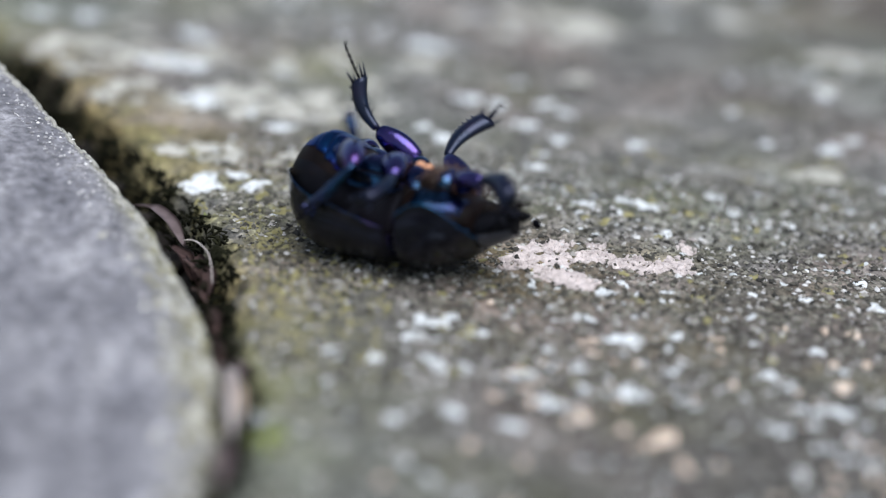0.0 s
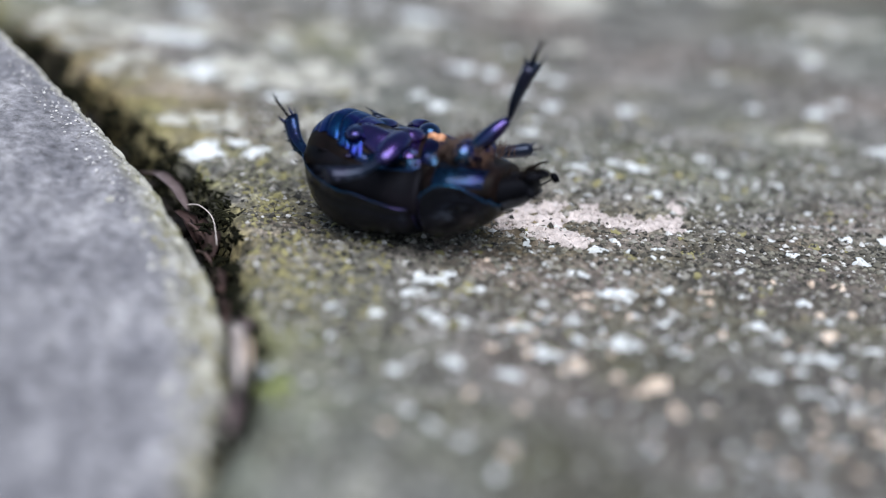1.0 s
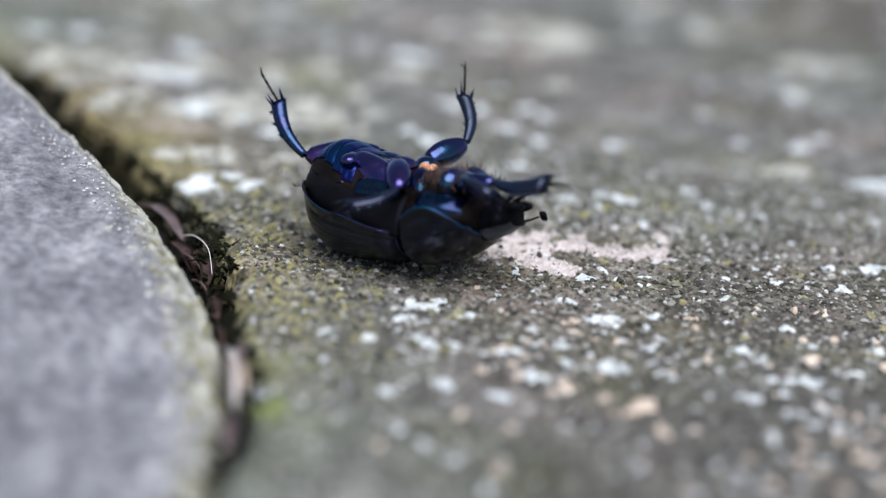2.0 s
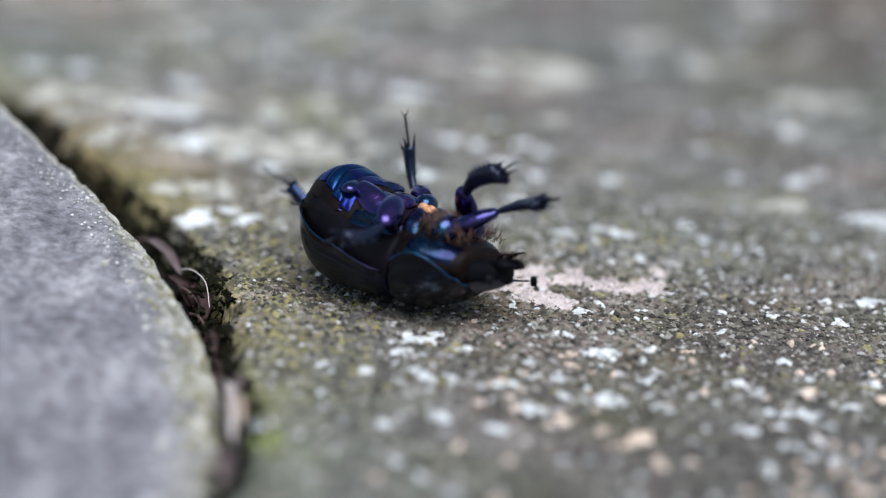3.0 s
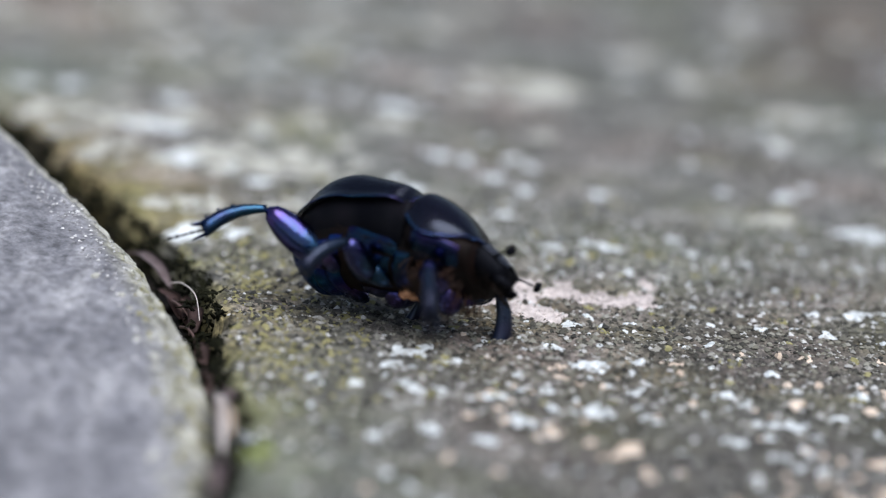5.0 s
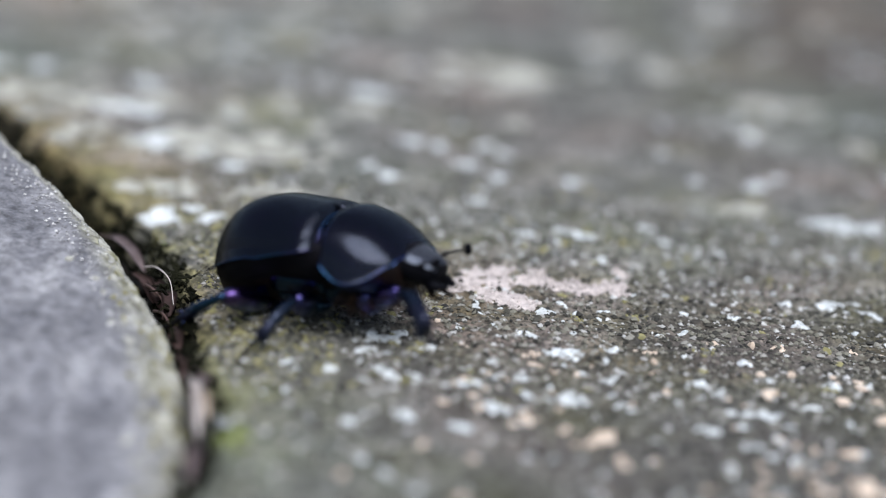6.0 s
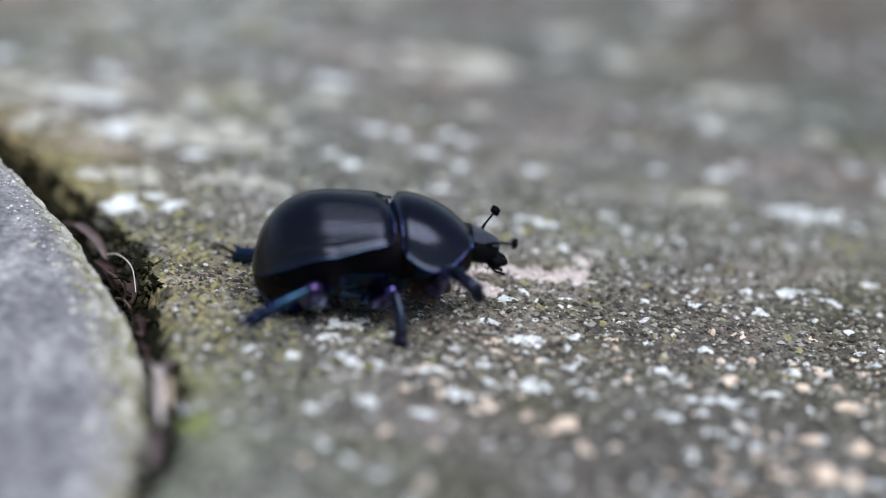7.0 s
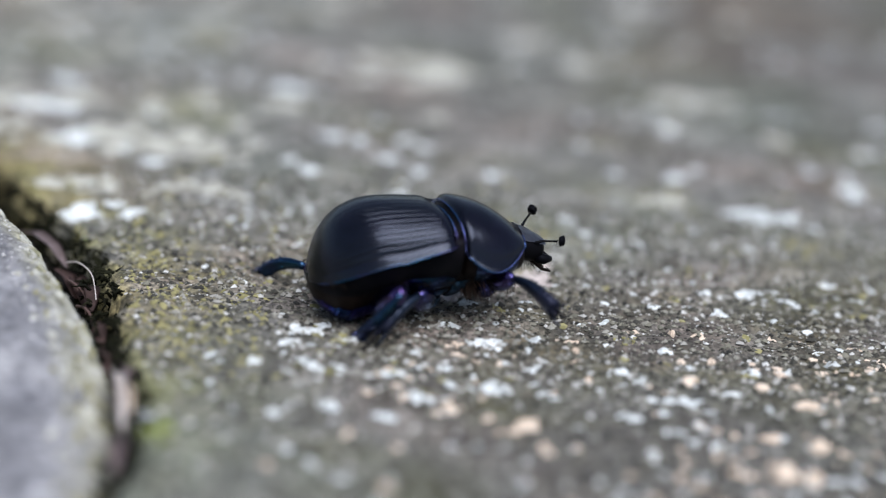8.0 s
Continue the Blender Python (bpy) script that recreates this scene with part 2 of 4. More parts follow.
def sheet(name, xs, ys, height, mat, floor_z, growth=None):
    """A stone whose top follows height(x, y), with sides down to floor_z."""
    X, Y = np.meshgrid(xs, ys)
    Z = height(X, Y)
    co = np.stack([X, Y, Z], -1)
    ny, nx = X.shape
    idx = np.arange(ny * nx).reshape(ny, nx)
    quads = np.stack([idx[:-1, :-1], idx[:-1, 1:], idx[1:, 1:], idx[1:, :-1]], -1).reshape(-1, 4)
    rim = np.concatenate([idx[0, :], idx[1:, -1], idx[-1, -2::-1], idx[-2:0:-1, 0]])
    low = co.reshape(-1, 3)[rim].copy()
    low[:, 2] = floor_z
    n0 = ny * nx
    k = np.arange(len(rim))
    side = np.stack([rim, n0 + k, n0 + (k + 1) % len(rim), np.roll(rim, -1)], -1)
    pts = np.concatenate([co.reshape(-1, 3), low]) * MM
    faces = np.concatenate([quads, side])
    me = bpy.data.meshes.new(name)
    me.vertices.add(len(pts))
    me.vertices.foreach_set("co", pts.ravel())
    me.loops.add(faces.size)
    me.loops.foreach_set("vertex_index", faces.ravel().astype(np.int32))
    me.polygons.add(len(faces))
    me.polygons.foreach_set("loop_start", np.arange(0, faces.size, 4, dtype=np.int32))
    me.update(calc_edges=True)
    me.validate()
    if growth:
        for kind, cover in growth.items():
            me.attributes.new(kind, "FLOAT", "POINT").data.foreach_set("value", cover(pts[:, 0] / MM, pts[:, 1] / MM).astype(np.float32))
    me.materials.append(mat)
    me.shade_smooth()
    return new(name, me)


def slab_growth(x, y):
    """How thickly ochre moss covers the slab: along its edge, in patches further in."""
    d = (x - bank_x(y)) * 0.83
    wide = 7.5 + 4.0 * vnoise(x / 9, y / 9, 61)
    edge = np.clip(1 - d / wide, 0, 1) * (0.75 + 1.3 * vnoise(x / 2.8, y / 2.8, 62) + 0.9 * vnoise(x / 1.1, y / 1.1, 63))
    patch = np.clip(1.6 * vnoise(x / 11, y / 8, 64) + 0.7 * vnoise(x / 3, y / 3, 65) - 0.42, 0, 0.6)
    edge = edge * np.interp(y, [-44, -36, -27, 40, 80], [0.25, 0.4, 0.85, 0.8, 0.3])
    return np.clip(np.maximum(edge, patch), 0, 0.85)


def slab_falloff(x, y):
    """How far painted light falloff darkens the slab's colour, away from the joint."""
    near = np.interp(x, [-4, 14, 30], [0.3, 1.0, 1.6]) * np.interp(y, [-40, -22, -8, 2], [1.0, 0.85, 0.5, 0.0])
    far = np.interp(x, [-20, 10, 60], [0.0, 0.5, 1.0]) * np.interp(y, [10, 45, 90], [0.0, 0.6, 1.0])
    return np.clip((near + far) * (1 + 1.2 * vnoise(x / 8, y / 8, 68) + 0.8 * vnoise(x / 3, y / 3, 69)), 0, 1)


def kerb_growth_cover(x, y):
    """How thickly pale green growth covers the bare stone's edge."""
    d = (kerb_x(y) - x) * 0.78
    wide = np.interp(y, [-60, -30, -18, -8, 4], [2.2, 2.1, 1.6, 0.6, 0.3])
    return np.clip(np.clip(1.15 - d / wide, 0, 1) * (0.9 + 1.2 * vnoise(x / 1.8, y / 1.8, 66) + 0.8 * vnoise(x / 0.7, y / 0.7, 67)), 0, 1)


# ---- the stones and the ground ----
def build_ground():
    bm = bmesh.new()
    n = 24
    for i in range(n + 1):
        for j in range(n + 1):
            f = lambda k: math.copysign(abs(k / n * 2 - 1) ** 4, k / n * 2 - 1) * 60000
            bm.verts.new((f(i), f(j), -15.0))
    bm.verts.ensure_lookup_table()
    for i in range(n):
        for j in range(n):
            a = i * (n + 1) + j
            bm.faces.new([bm.verts[k] for k in (a, a + n + 1, a + n + 2, a + 1)])
    g = mesh_object("ground", bm, M_GROUND)
    tagged(g, "plain grey paved ground under the stones", "ground", kind="structure")


def build_stones():
    xs = steps([(-330, -110, 10), (-110, -46, 2), (-46, 40, 0.32), (40, 72, 0.7), (72, 130, 3), (130, 330, 10)])
    ys = steps([(-300, -110, 10), (-110, -48, 2), (-48, 22, 0.32), (22, 60, 0.6), (60, 150, 1.5), (150, 420, 10)])
    slab = sheet("paving_slab", xs, ys, slab_z, M_SLAB, -14.9, {"growth": slab_growth, "falloff": slab_falloff})
    tagged(slab, "weathered dark grey paving slab spotted with lichen", "paving slab", kind="structure")
    xs = steps([(-330, -110, 10), (-110, -50, 2), (-50, -6, 0.32)])
    ys = steps([(-300, -110, 10), (-110, -50, 2), (-50, 8, 0.32), (8, 60, 1), (60, 300, 10)])
    kerb = sheet("edge_stone", xs, ys, kerb_z, M_KERB, -14.8, {"growth": kerb_growth_cover})
    tagged(kerb, "bare pale grey stone with a rounded edge, tilted beside the joint", "stone", kind="structure")
    return slab, kerb


build_ground()
slab, kerb = build_stones()


# ---- what grows and lies on the slab and in the joint ----
CRUSTS = {
    "white": (M_WHITE, "lichen", 0.09), "tan": (M_TAN, "lichen", 0.26), "pale": (M_CREAM, "lichen", 0.3),
    "pink": (M_PINK, "lichen", 0.12), "ochre": (M_OCHRE, "lichen", 0.14), "green": (M_MOSS, "moss", 0.5),
}


PINK = [(3.8, -8.4, 0.70), (4.7, -6.4, 0.79), (5.6, -8.6, 0.88), (6.4, -11.3, 0.80), (7.2, -12.2, 0.69), (4.3, -10.1, 0.62), (6.1, -6.0, 0.63), (7.9, -8.0, 0.63), (8.8, -7.2, 0.52), (9.7, -8.5, 0.59), (10.6, -7.3, 0.48), (11.2, -8.9, 0.59), (12.2, -8.1, 0.52), (13.1, -7.3, 0.63), (13.9, -4.6, 0.39), (14.2, -2.4, 0.28), (13.5, -8.9, 0.41), (8.3, -5.4, 0.39), (3.2, -10.3, 0.45), (5.3, -11.5, 0.52)]  # the pinkish patch beside the beetle


def crust_mesh(bm, x, y, r, thick, rnd, sides=14):
    """A thin, uneven crust that lies on the slab."""
    phase = [rnd.uniform(0, math.tau) for _ in range(4)]
    lean, turn = rnd.uniform(0.65, 1.0), rnd.uniform(0, math.pi)
    rows = []
    for f, up in ((1.0, -0.12), (0.92, 0.6), (0.5, 1.0)):
        row = []
        for k in range(sides):
            a = math.tau * k / sides
            q = r * f * (1 + 0.22 * math.sin(2 * a + phase[0]) + 0.16 * math.sin(3 * a + phase[1]) + 0.14 * math.sin(5 * a + phase[2]) + 0.08 * rnd.uniform(-1, 1))
            u, v = q * math.cos(a), q * lean * math.sin(a)
            row.append((x + u * math.cos(turn) - v * math.sin(turn), y + u * math.sin(turn) + v * math.cos(turn), thick * up * rnd.uniform(0.7, 1.3)))
        rows.append(row)
    flat = np.array(rows)
    flat[..., 2] += slab_z(flat[..., 0], flat[..., 1])
    rows = flat.tolist()
    vs = [[bm.verts.new(p) for p in row] for row in rows]
    for a, b in zip(vs, vs[1:]):
        for k in range(sides):
            bm.faces.new((a[k], a[(k + 1) % sides], b[(k + 1) % sides], b[k]))
    bm.faces.new(vs[-1])


def crusts(kind, spots):
    """Separate patches of one kind: place on the slab and radius."""
    mat, name, thick = CRUSTS[kind]
    for x, y, r in spots:
        bm = bmesh.new()
        rnd = random.Random(int(x * 731 + y * 197))
        r = r * 1.6 if y > 8 else r
        if kind in ("ochre", "green"):
            for _ in range(14):
                a, q = rnd.uniform(0, math.tau), r * 1.5 * rnd.random() ** 0.6
                crust_mesh(bm, x + q * math.cos(a), y + q * math.sin(a), r * rnd.uniform(0.08, 0.34), thick * 0.6, rnd, 8)
        elif kind == "white" and r > 0.7:
            for _ in range(3):
                crust_mesh(bm, x + rnd.uniform(-0.6, 0.6) * r, y + rnd.uniform(-0.6, 0.6) * r, r * rnd.uniform(0.5, 0.8), thick, rnd)
        elif kind == "pink":
            crust_mesh(bm, x, y, r * 1.3, thick * 0.5, rnd, 20)
            for _ in range(34):
                a, q = rnd.uniform(0, math.tau), r * 1.7 * rnd.random() ** 0.55
                crust_mesh(bm, x + q * math.cos(a), y + q * 0.85 * math.sin(a), r * rnd.uniform(0.12, 0.42), thick * rnd.uniform(0.6, 1.5), rnd, 9)
        else:
            crust_mesh(bm, x, y, r * 1.15, thick, rnd)
        mesh_object(name, bm, mat, slab, smooth=False)


def lay_crusts():
    crusts("white", [(-36.7, 44.3, 0.88), (-32.1, 44.8, 1.24), (-4.1, 45.4, 1.57), (-16.3, 18.4, 0.83), (-19.3, 21.8, 1.81), (-23.8, 30.7, 1.31), (-16.2, 1.5, 1.88), (-14.9, 3.0, 1.10), (-13.5, 0.8, 0.90), (-17.2, 0.2, 0.90), (3.9, 22.4, 0.63), (6.5, 19.3, 0.51), (7.3, 27.7, 0.45), (-12.7, 20.7, 0.38), (11.6, 3.7, 1.14), (10.7, 4.4, 0.67), (7.9, 3.0, 0.68), (16.8, 8.0, 0.65), (17.9, 5.4, 0.55), (12.8, -1.4, 0.60), (31.0, 11.5, 1.10), (28.3, 38.8, 0.54), (26.0, 7.9, 0.25), (-1.0, -20.2, 0.89), (-0.1, -19.1, 0.48), (-1.6, -21.0, 0.47), (-1.9, -23.2, 0.54), (-3.7, -27.1, 0.39), (-0.6, -27.5, 0.72), (-2.0, -28.4, 0.32)])
    crusts("white", [(0.8, -27.2, 0.35), (1.5, -21.7, 0.43), (9.4, -20.3, 0.84), (8.6, -20.8, 0.47), (12.2, -19.7, 0.41), (6.8, -25.4, 0.34), (11.7, -24.8, 0.49), (9.6, -28.1, 0.87), (3.7, -27.7, 0.45), (8.7, -13.5, 0.55), (12.2, -12.7, 0.38), (24.5, -12.2, 0.45), (16.8, -24.0, 0.60), (16.8, -15.4, 0.34), (5.3, -30.6, 0.67), (0.4, -32.8, 0.55), (-2.3, -34.4, 0.51), (-4.4, -34.6, 0.23), (3.4, -34.2, 0.52), (12.6, -29.5, 0.30), (16.3, -31.4, 0.41), (13.5, -33.7, 0.35), (8.0, -37.5, 0.25), (6.6, -37.4, 0.25), (19.9, -28.8, 0.54), (21.1, -22.8, 0.45), (17.8, -25.7, 0.34), (22.6, -26.9, 0.46), (24.6, -22.9, 0.48), (-8.8, -35.2, 0.49)])
    crusts("white", [(4.4, -12.9, 0.31), (7.5, -18.0, 0.32), (27.2, -7.4, 1.00), (28.7, -6.7, 0.51), (24.2, -7.9, 0.44), (29.6, -8.5, 0.70), (33.1, -4.0, 0.70), (32.0, 12.6, 1.55), (35.4, 10.6, 0.49), (28.8, 2.5, 0.58), (17.9, -24.6, 0.44), (11.4, -25.0, 0.37), (16.6, -31.5, 0.51), (12.2, -19.8, 0.39), (9.4, -20.5, 0.84), (8.7, -13.1, 0.41), (9.7, -11.9, 0.34), (20.4, -11.8, 0.34), (22.5, -11.3, 0.26), (15.4, -16.4, 0.27), (7.2, -18.0, 0.66), (24.2, -12.5, 0.30), (27.7, -12.6, 0.30), (29.5, -14.3, 0.34), (24.6, -20.7, 0.38), (20.0, -19.8, 0.36), (26.6, -22.1, 0.41), (29.8, -20.3, 0.42), (20.4, -28.5, 0.46), (24.3, -29.3, 0.38)])
    crusts("white", [(-1.4, -20.6, 0.64), (-0.3, -20.8, 0.37), (-3.8, -26.9, 0.33), (-1.8, -28.5, 0.25), (-0.6, -27.8, 0.31), (3.9, -27.6, 0.57), (4.9, -30.8, 0.52), (6.6, -30.4, 0.21), (9.4, -28.5, 0.72), (-4.4, -34.6, 0.17), (-2.3, -34.3, 0.47), (6.8, -37.6, 0.25), (8.2, -38.0, 0.25), (0.2, -18.8, 0.22), (5.5, -17.4, 0.23), (-8.4, -23.1, 0.15)])
    crusts("tan", [(20.6, -25.3, 0.55), (6.7, -32.1, 0.27), (10.6, -34.2, 0.69), (11.1, -33.6, 0.34), (11.5, -37.4, 0.37), (1.4, -37.1, 0.22), (20.3, -36.5, 0.23), (14.5, -21.4, 0.22), (20.6, -21.9, 0.25), (23.6, -33.2, 0.49), (26.1, -34.2, 0.57), (26.7, -27.9, 0.58), (21.1, -37.1, 0.21), (23.5, -38.5, 0.72), (24.8, -38.9, 0.54), (6.8, -32.5, 0.29), (1.4, -37.1, 0.21), (-2.4, -41.4, 0.20), (22.5, -21.2, 0.24), (24.7, -25.3, 0.34), (26.5, -25.8, 0.33), (21.0, -32.5, 0.16), (14.6, -21.2, 0.17), (20.8, -16.6, 0.20)])
    crusts("pale", [(18.7, 78.4, 1.82), (31.7, 53.9, 1.53), (28.9, 41.4, 0.61), (-11.5, 38.4, 0.95)])
    crusts("white", [(-1.8, 16.6, 0.40), (4.2, 22.3, 0.62), (6.9, 28.0, 0.45), (-4.1, 45.0, 1.24), (-22.2, 29.7, 1.32)])
    crusts("pale", [(9.3, 58.3, 2.2), (25.0, 16.6, 1.0)])
    crusts("pink", PINK)
    crusts("ochre", [(-10.0, -20.1, 1.13), (-9.0, -18.8, 0.82), (-10.4, -23.2, 0.77), (-8.4, -21.8, 0.79), (-9.8, -16.9, 0.67), (-11.8, -14.1, 0.51), (-16.4, -3.0, 0.50), (-19.6, 8.5, 0.88), (-22.1, 11.8, 0.87), (-24.5, 16.1, 0.56), (-12.9, -7.2, 0.52), (-11.5, -10.5, 0.52), (-7.8, -24.5, 0.76), (-6.9, -19.4, 0.65), (33.0, 4.8, 1.31), (32.4, 6.1, 0.88), (34.0, 3.8, 0.67), (-23.0, 2.9, 0.68), (14.3, -12.9, 0.52), (10.4, -14.5, 0.41), (17.9, -18.4, 0.50), (-0.0, -24.8, 0.43), (5.5, -29.8, 0.35)])
    crusts("green", [(-8.0, -38.1, 0.60), (-8.5, -37.8, 0.31), (-7.5, -37.2, 0.33), (-7.5, -39.5, 0.27), (-16.0, -4.8, 0.30)])


def scatter(name, count, area, size, mat, seed, label, thick=0.07, clump=0.0):
    """Specks past counting, in one mesh of separate pieces."""
    rnd = random.Random(seed)
    bm = bmesh.new()
    made = 0
    while made < count:
        x, y = rnd.uniform(*area[0]), rnd.uniform(*area[1])
        if x < bank_x(y) + 1.2 or vnoise(x / 7, y / 7, seed) + rnd.uniform(-0.35, 0.35) < clump:
            continue
        made += 1
        if mat is M_WHITE and y < -6 and rnd.random() < (0.85 if x < 4 else 0.5):  # fewer where moss lies and on the near slab
            continue
        crust_mesh(bm, x, y, rnd.uniform(*size), thick, rnd, 7)
    tagged(mesh_object(name, bm, mat, slab, smooth=False), label, kind="stuff")


def grit_material(name, tones):
    m, nt, b = material(name, 0.85)
    geo = nt.nodes.new("ShaderNodeNewGeometry")
    r = ramp(nt, geo.outputs["Random Per Island"], tones)
    nt.links.new(r.outputs[0], b.inputs["Base Color"])
    return m


def scatter_grit(count, area, seed, big, height=slab_z, owner=None):
    """Sharp grains half sunk in the slab, made at once."""
    rs = np.random.RandomState(seed)
    x, y = rs.uniform(*area[0], count), rs.uniform(*area[1], count)
    owner = owner or slab
    keep = x > bank_x(y) + 0.8 if owner is slab else (x < kerb_x(y) - 0.1) & (x > kerb_x(y) - 3.5)
    for px, py, pr in PINK:
        keep &= (np.hypot(x - px, y - py) > pr * 1.5) | (rs.random_sample(count) < 0.4)
    x, y = x[keep], y[keep]
    n = len(x)
    r = 0.06 + big * rs.random_sample(n) ** 3
    corner = np.array([(1, 0, 0), (0, 1, 0), (-1, 0, 0), (0, -1, 0), (0, 0, 1), (0, 0, -1)], float)
    p = corner[None] * (0.6 + 0.8 * rs.random_sample((n, 6, 1)))
    a = rs.uniform(0, math.tau, n)
    c, s = np.cos(a)[:, None], np.sin(a)[:, None]
    px, py, pz = p[..., 0] * c - p[..., 1] * s, p[..., 0] * s + p[..., 1] * c, p[..., 2]
    co = np.stack([px * r[:, None] + x[:, None], py * r[:, None] + y[:, None], pz * r[:, None] * 0.62 + height(x, y)[:, None] + 0.02], -1)
    tri = np.array([(0, 1, 4), (1, 2, 4), (2, 3, 4), (3, 0, 4), (1, 0, 5), (2, 1, 5), (3, 2, 5), (0, 3, 5)])
    faces = (tri[None] + 6 * np.arange(n)[:, None, None]).reshape(-1, 3)
    me = bpy.data.meshes.new("grit")
    me.from_pydata((co.reshape(-1, 3) * MM).tolist(), [], faces.tolist())
    me.materials.append(M_GRIT if owner is slab else M_KERB_GRIT)
    ob = new("grit", me)
    ob.parent = owner
    tagged(ob, "fine grey grains of weathered stone", kind="stuff")


M_GRIT = grit_material("stone_grit", [(0.0, (0.015, 0.015, 0.013)), (0.35, (0.06, 0.058, 0.046)), (0.7, (0.20, 0.195, 0.155)), (0.92, (0.31, 0.305, 0.285)), (1.0, (0.60, 0.61, 0.60))])
M_KERB_GRIT = grit_material("pale_grit", [(0.0, (0.14, 0.14, 0.145)), (0.5, (0.30, 0.30, 0.31)), (0.85, (0.52, 0.52, 0.52)), (1.0, (0.8, 0.8, 0.78))])


def build_joint():
    """Dark soil in the joint, with moss on the slab's edge and dry scraps."""
    xs = steps([(-330, -90, 8), (-90, -50, 2), (-50, -4, 0.5)])
    ys = steps([(-300, -90, 8), (-90, -50, 2), (-50, 30, 0.5), (30, 90, 2), (90, 420, 10)])
    def soil_z(x, y):
        return -3.4 + 1.6 * vnoise(x / 2.2, y / 2.2, 31) + 1.0 * vnoise(x / 0.9, y / 0.9, 32)
    soil = sheet("joint_soil", xs, ys, soil_z, M_SOIL, -14.7)
    tagged(soil, "dark crumbly soil filling the joint between the stones", "soil", kind="structure")
    rnd = random.Random(21)
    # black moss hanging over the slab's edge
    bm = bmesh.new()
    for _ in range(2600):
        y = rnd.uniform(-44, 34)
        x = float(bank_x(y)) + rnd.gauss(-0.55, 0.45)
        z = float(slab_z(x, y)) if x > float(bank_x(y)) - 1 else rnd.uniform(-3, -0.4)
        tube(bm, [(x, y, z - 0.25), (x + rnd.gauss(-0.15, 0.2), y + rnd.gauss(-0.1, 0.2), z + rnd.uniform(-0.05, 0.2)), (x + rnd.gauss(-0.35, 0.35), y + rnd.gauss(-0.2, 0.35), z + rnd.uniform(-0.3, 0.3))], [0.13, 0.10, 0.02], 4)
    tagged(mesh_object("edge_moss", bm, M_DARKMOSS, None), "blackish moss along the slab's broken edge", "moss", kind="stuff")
    # clods
    for i in range(26):
        y = rnd.uniform(-40, 24)
        x = float(bank_x(y)) - rnd.uniform(0.8, 3.4)
        r = rnd.uniform(0.5, 1.2)
        bm = bmesh.new()
        blob(bm, (0, 0, 0), (r, r * 0.8, r * 0.6), 9, 6)
        for v in bm.verts:
            v.co *= 1 + 0.35 * noise.noise(v.co * 1.7 + Vector((i, 0, 0)))
        ob = mesh_object("soil_clod", bm, M_SOIL)
        ob.location = Vector((x, y, float(soil_z(x, y)) + r * 0.3)) * MM
        tagged(ob, "crumb of dark soil lying in the joint", "soil", "crumbs in the joint")


def dry_leaf(path, width, mat, label, lean=0.0):
    """A narrow leaf, cupped along its middle."""
    bm = bmesh.new()
    pts = [Vector(p) for p in path]
    n = 14
    rings = []
    for i in range(n):
        s = i / (n - 1) * (len(pts) - 1)
        k = min(int(s), len(pts) - 2)
        p = pts[k].lerp(pts[k + 1], s - k)
        d = (pts[k + 1] - pts[k]).normalized()
        u = d.cross(Vector((0, 0, 1))).normalized()
        u = (u * math.cos(lean) + u.cross(d) * math.sin(lean)).normalized()
        w = width * math.sin(math.pi * (0.06 + 0.9 * i / (n - 1))) ** 0.7
        rings.append([p + u * w * q + Vector((0, 0, 0.5 * w * q * q)) for q in (-1, -0.5, 0, 0.5, 1)])
    loft(bm, rings, closed=False, caps=False)
    bmesh.ops.solidify(bm, geom=bm.faces[:], thickness=0.09)
    tagged(mesh_object("dry_leaf", bm, mat), label, "leaf")


def stem(path, radius, label):
    bm = bmesh.new()
    pts = [Vector(p) for p in path]
    fine = []
    for i in range(len(pts) - 1):
        a, b, c, d = pts[max(i - 1, 0)], pts[i], pts[i + 1], pts[min(i + 2, len(pts) - 1)]
        for k in range(5):
            t = k / 5
            fine.append(0.5 * (2 * b + (c - a) * t + (2 * a - 5 * b + 4 * c - d) * t * t + (3 * b - a - 3 * c + d) * t ** 3))
    fine.append(pts[-1])
    tube(bm, fine, [radius * (1 - 0.6 * i / len(fine)) for i in range(len(fine))], 6)
    tagged(mesh_object("grass_blade", bm, M_STRAW if radius > 0.1 else M_LEAF), label, "dry grass")


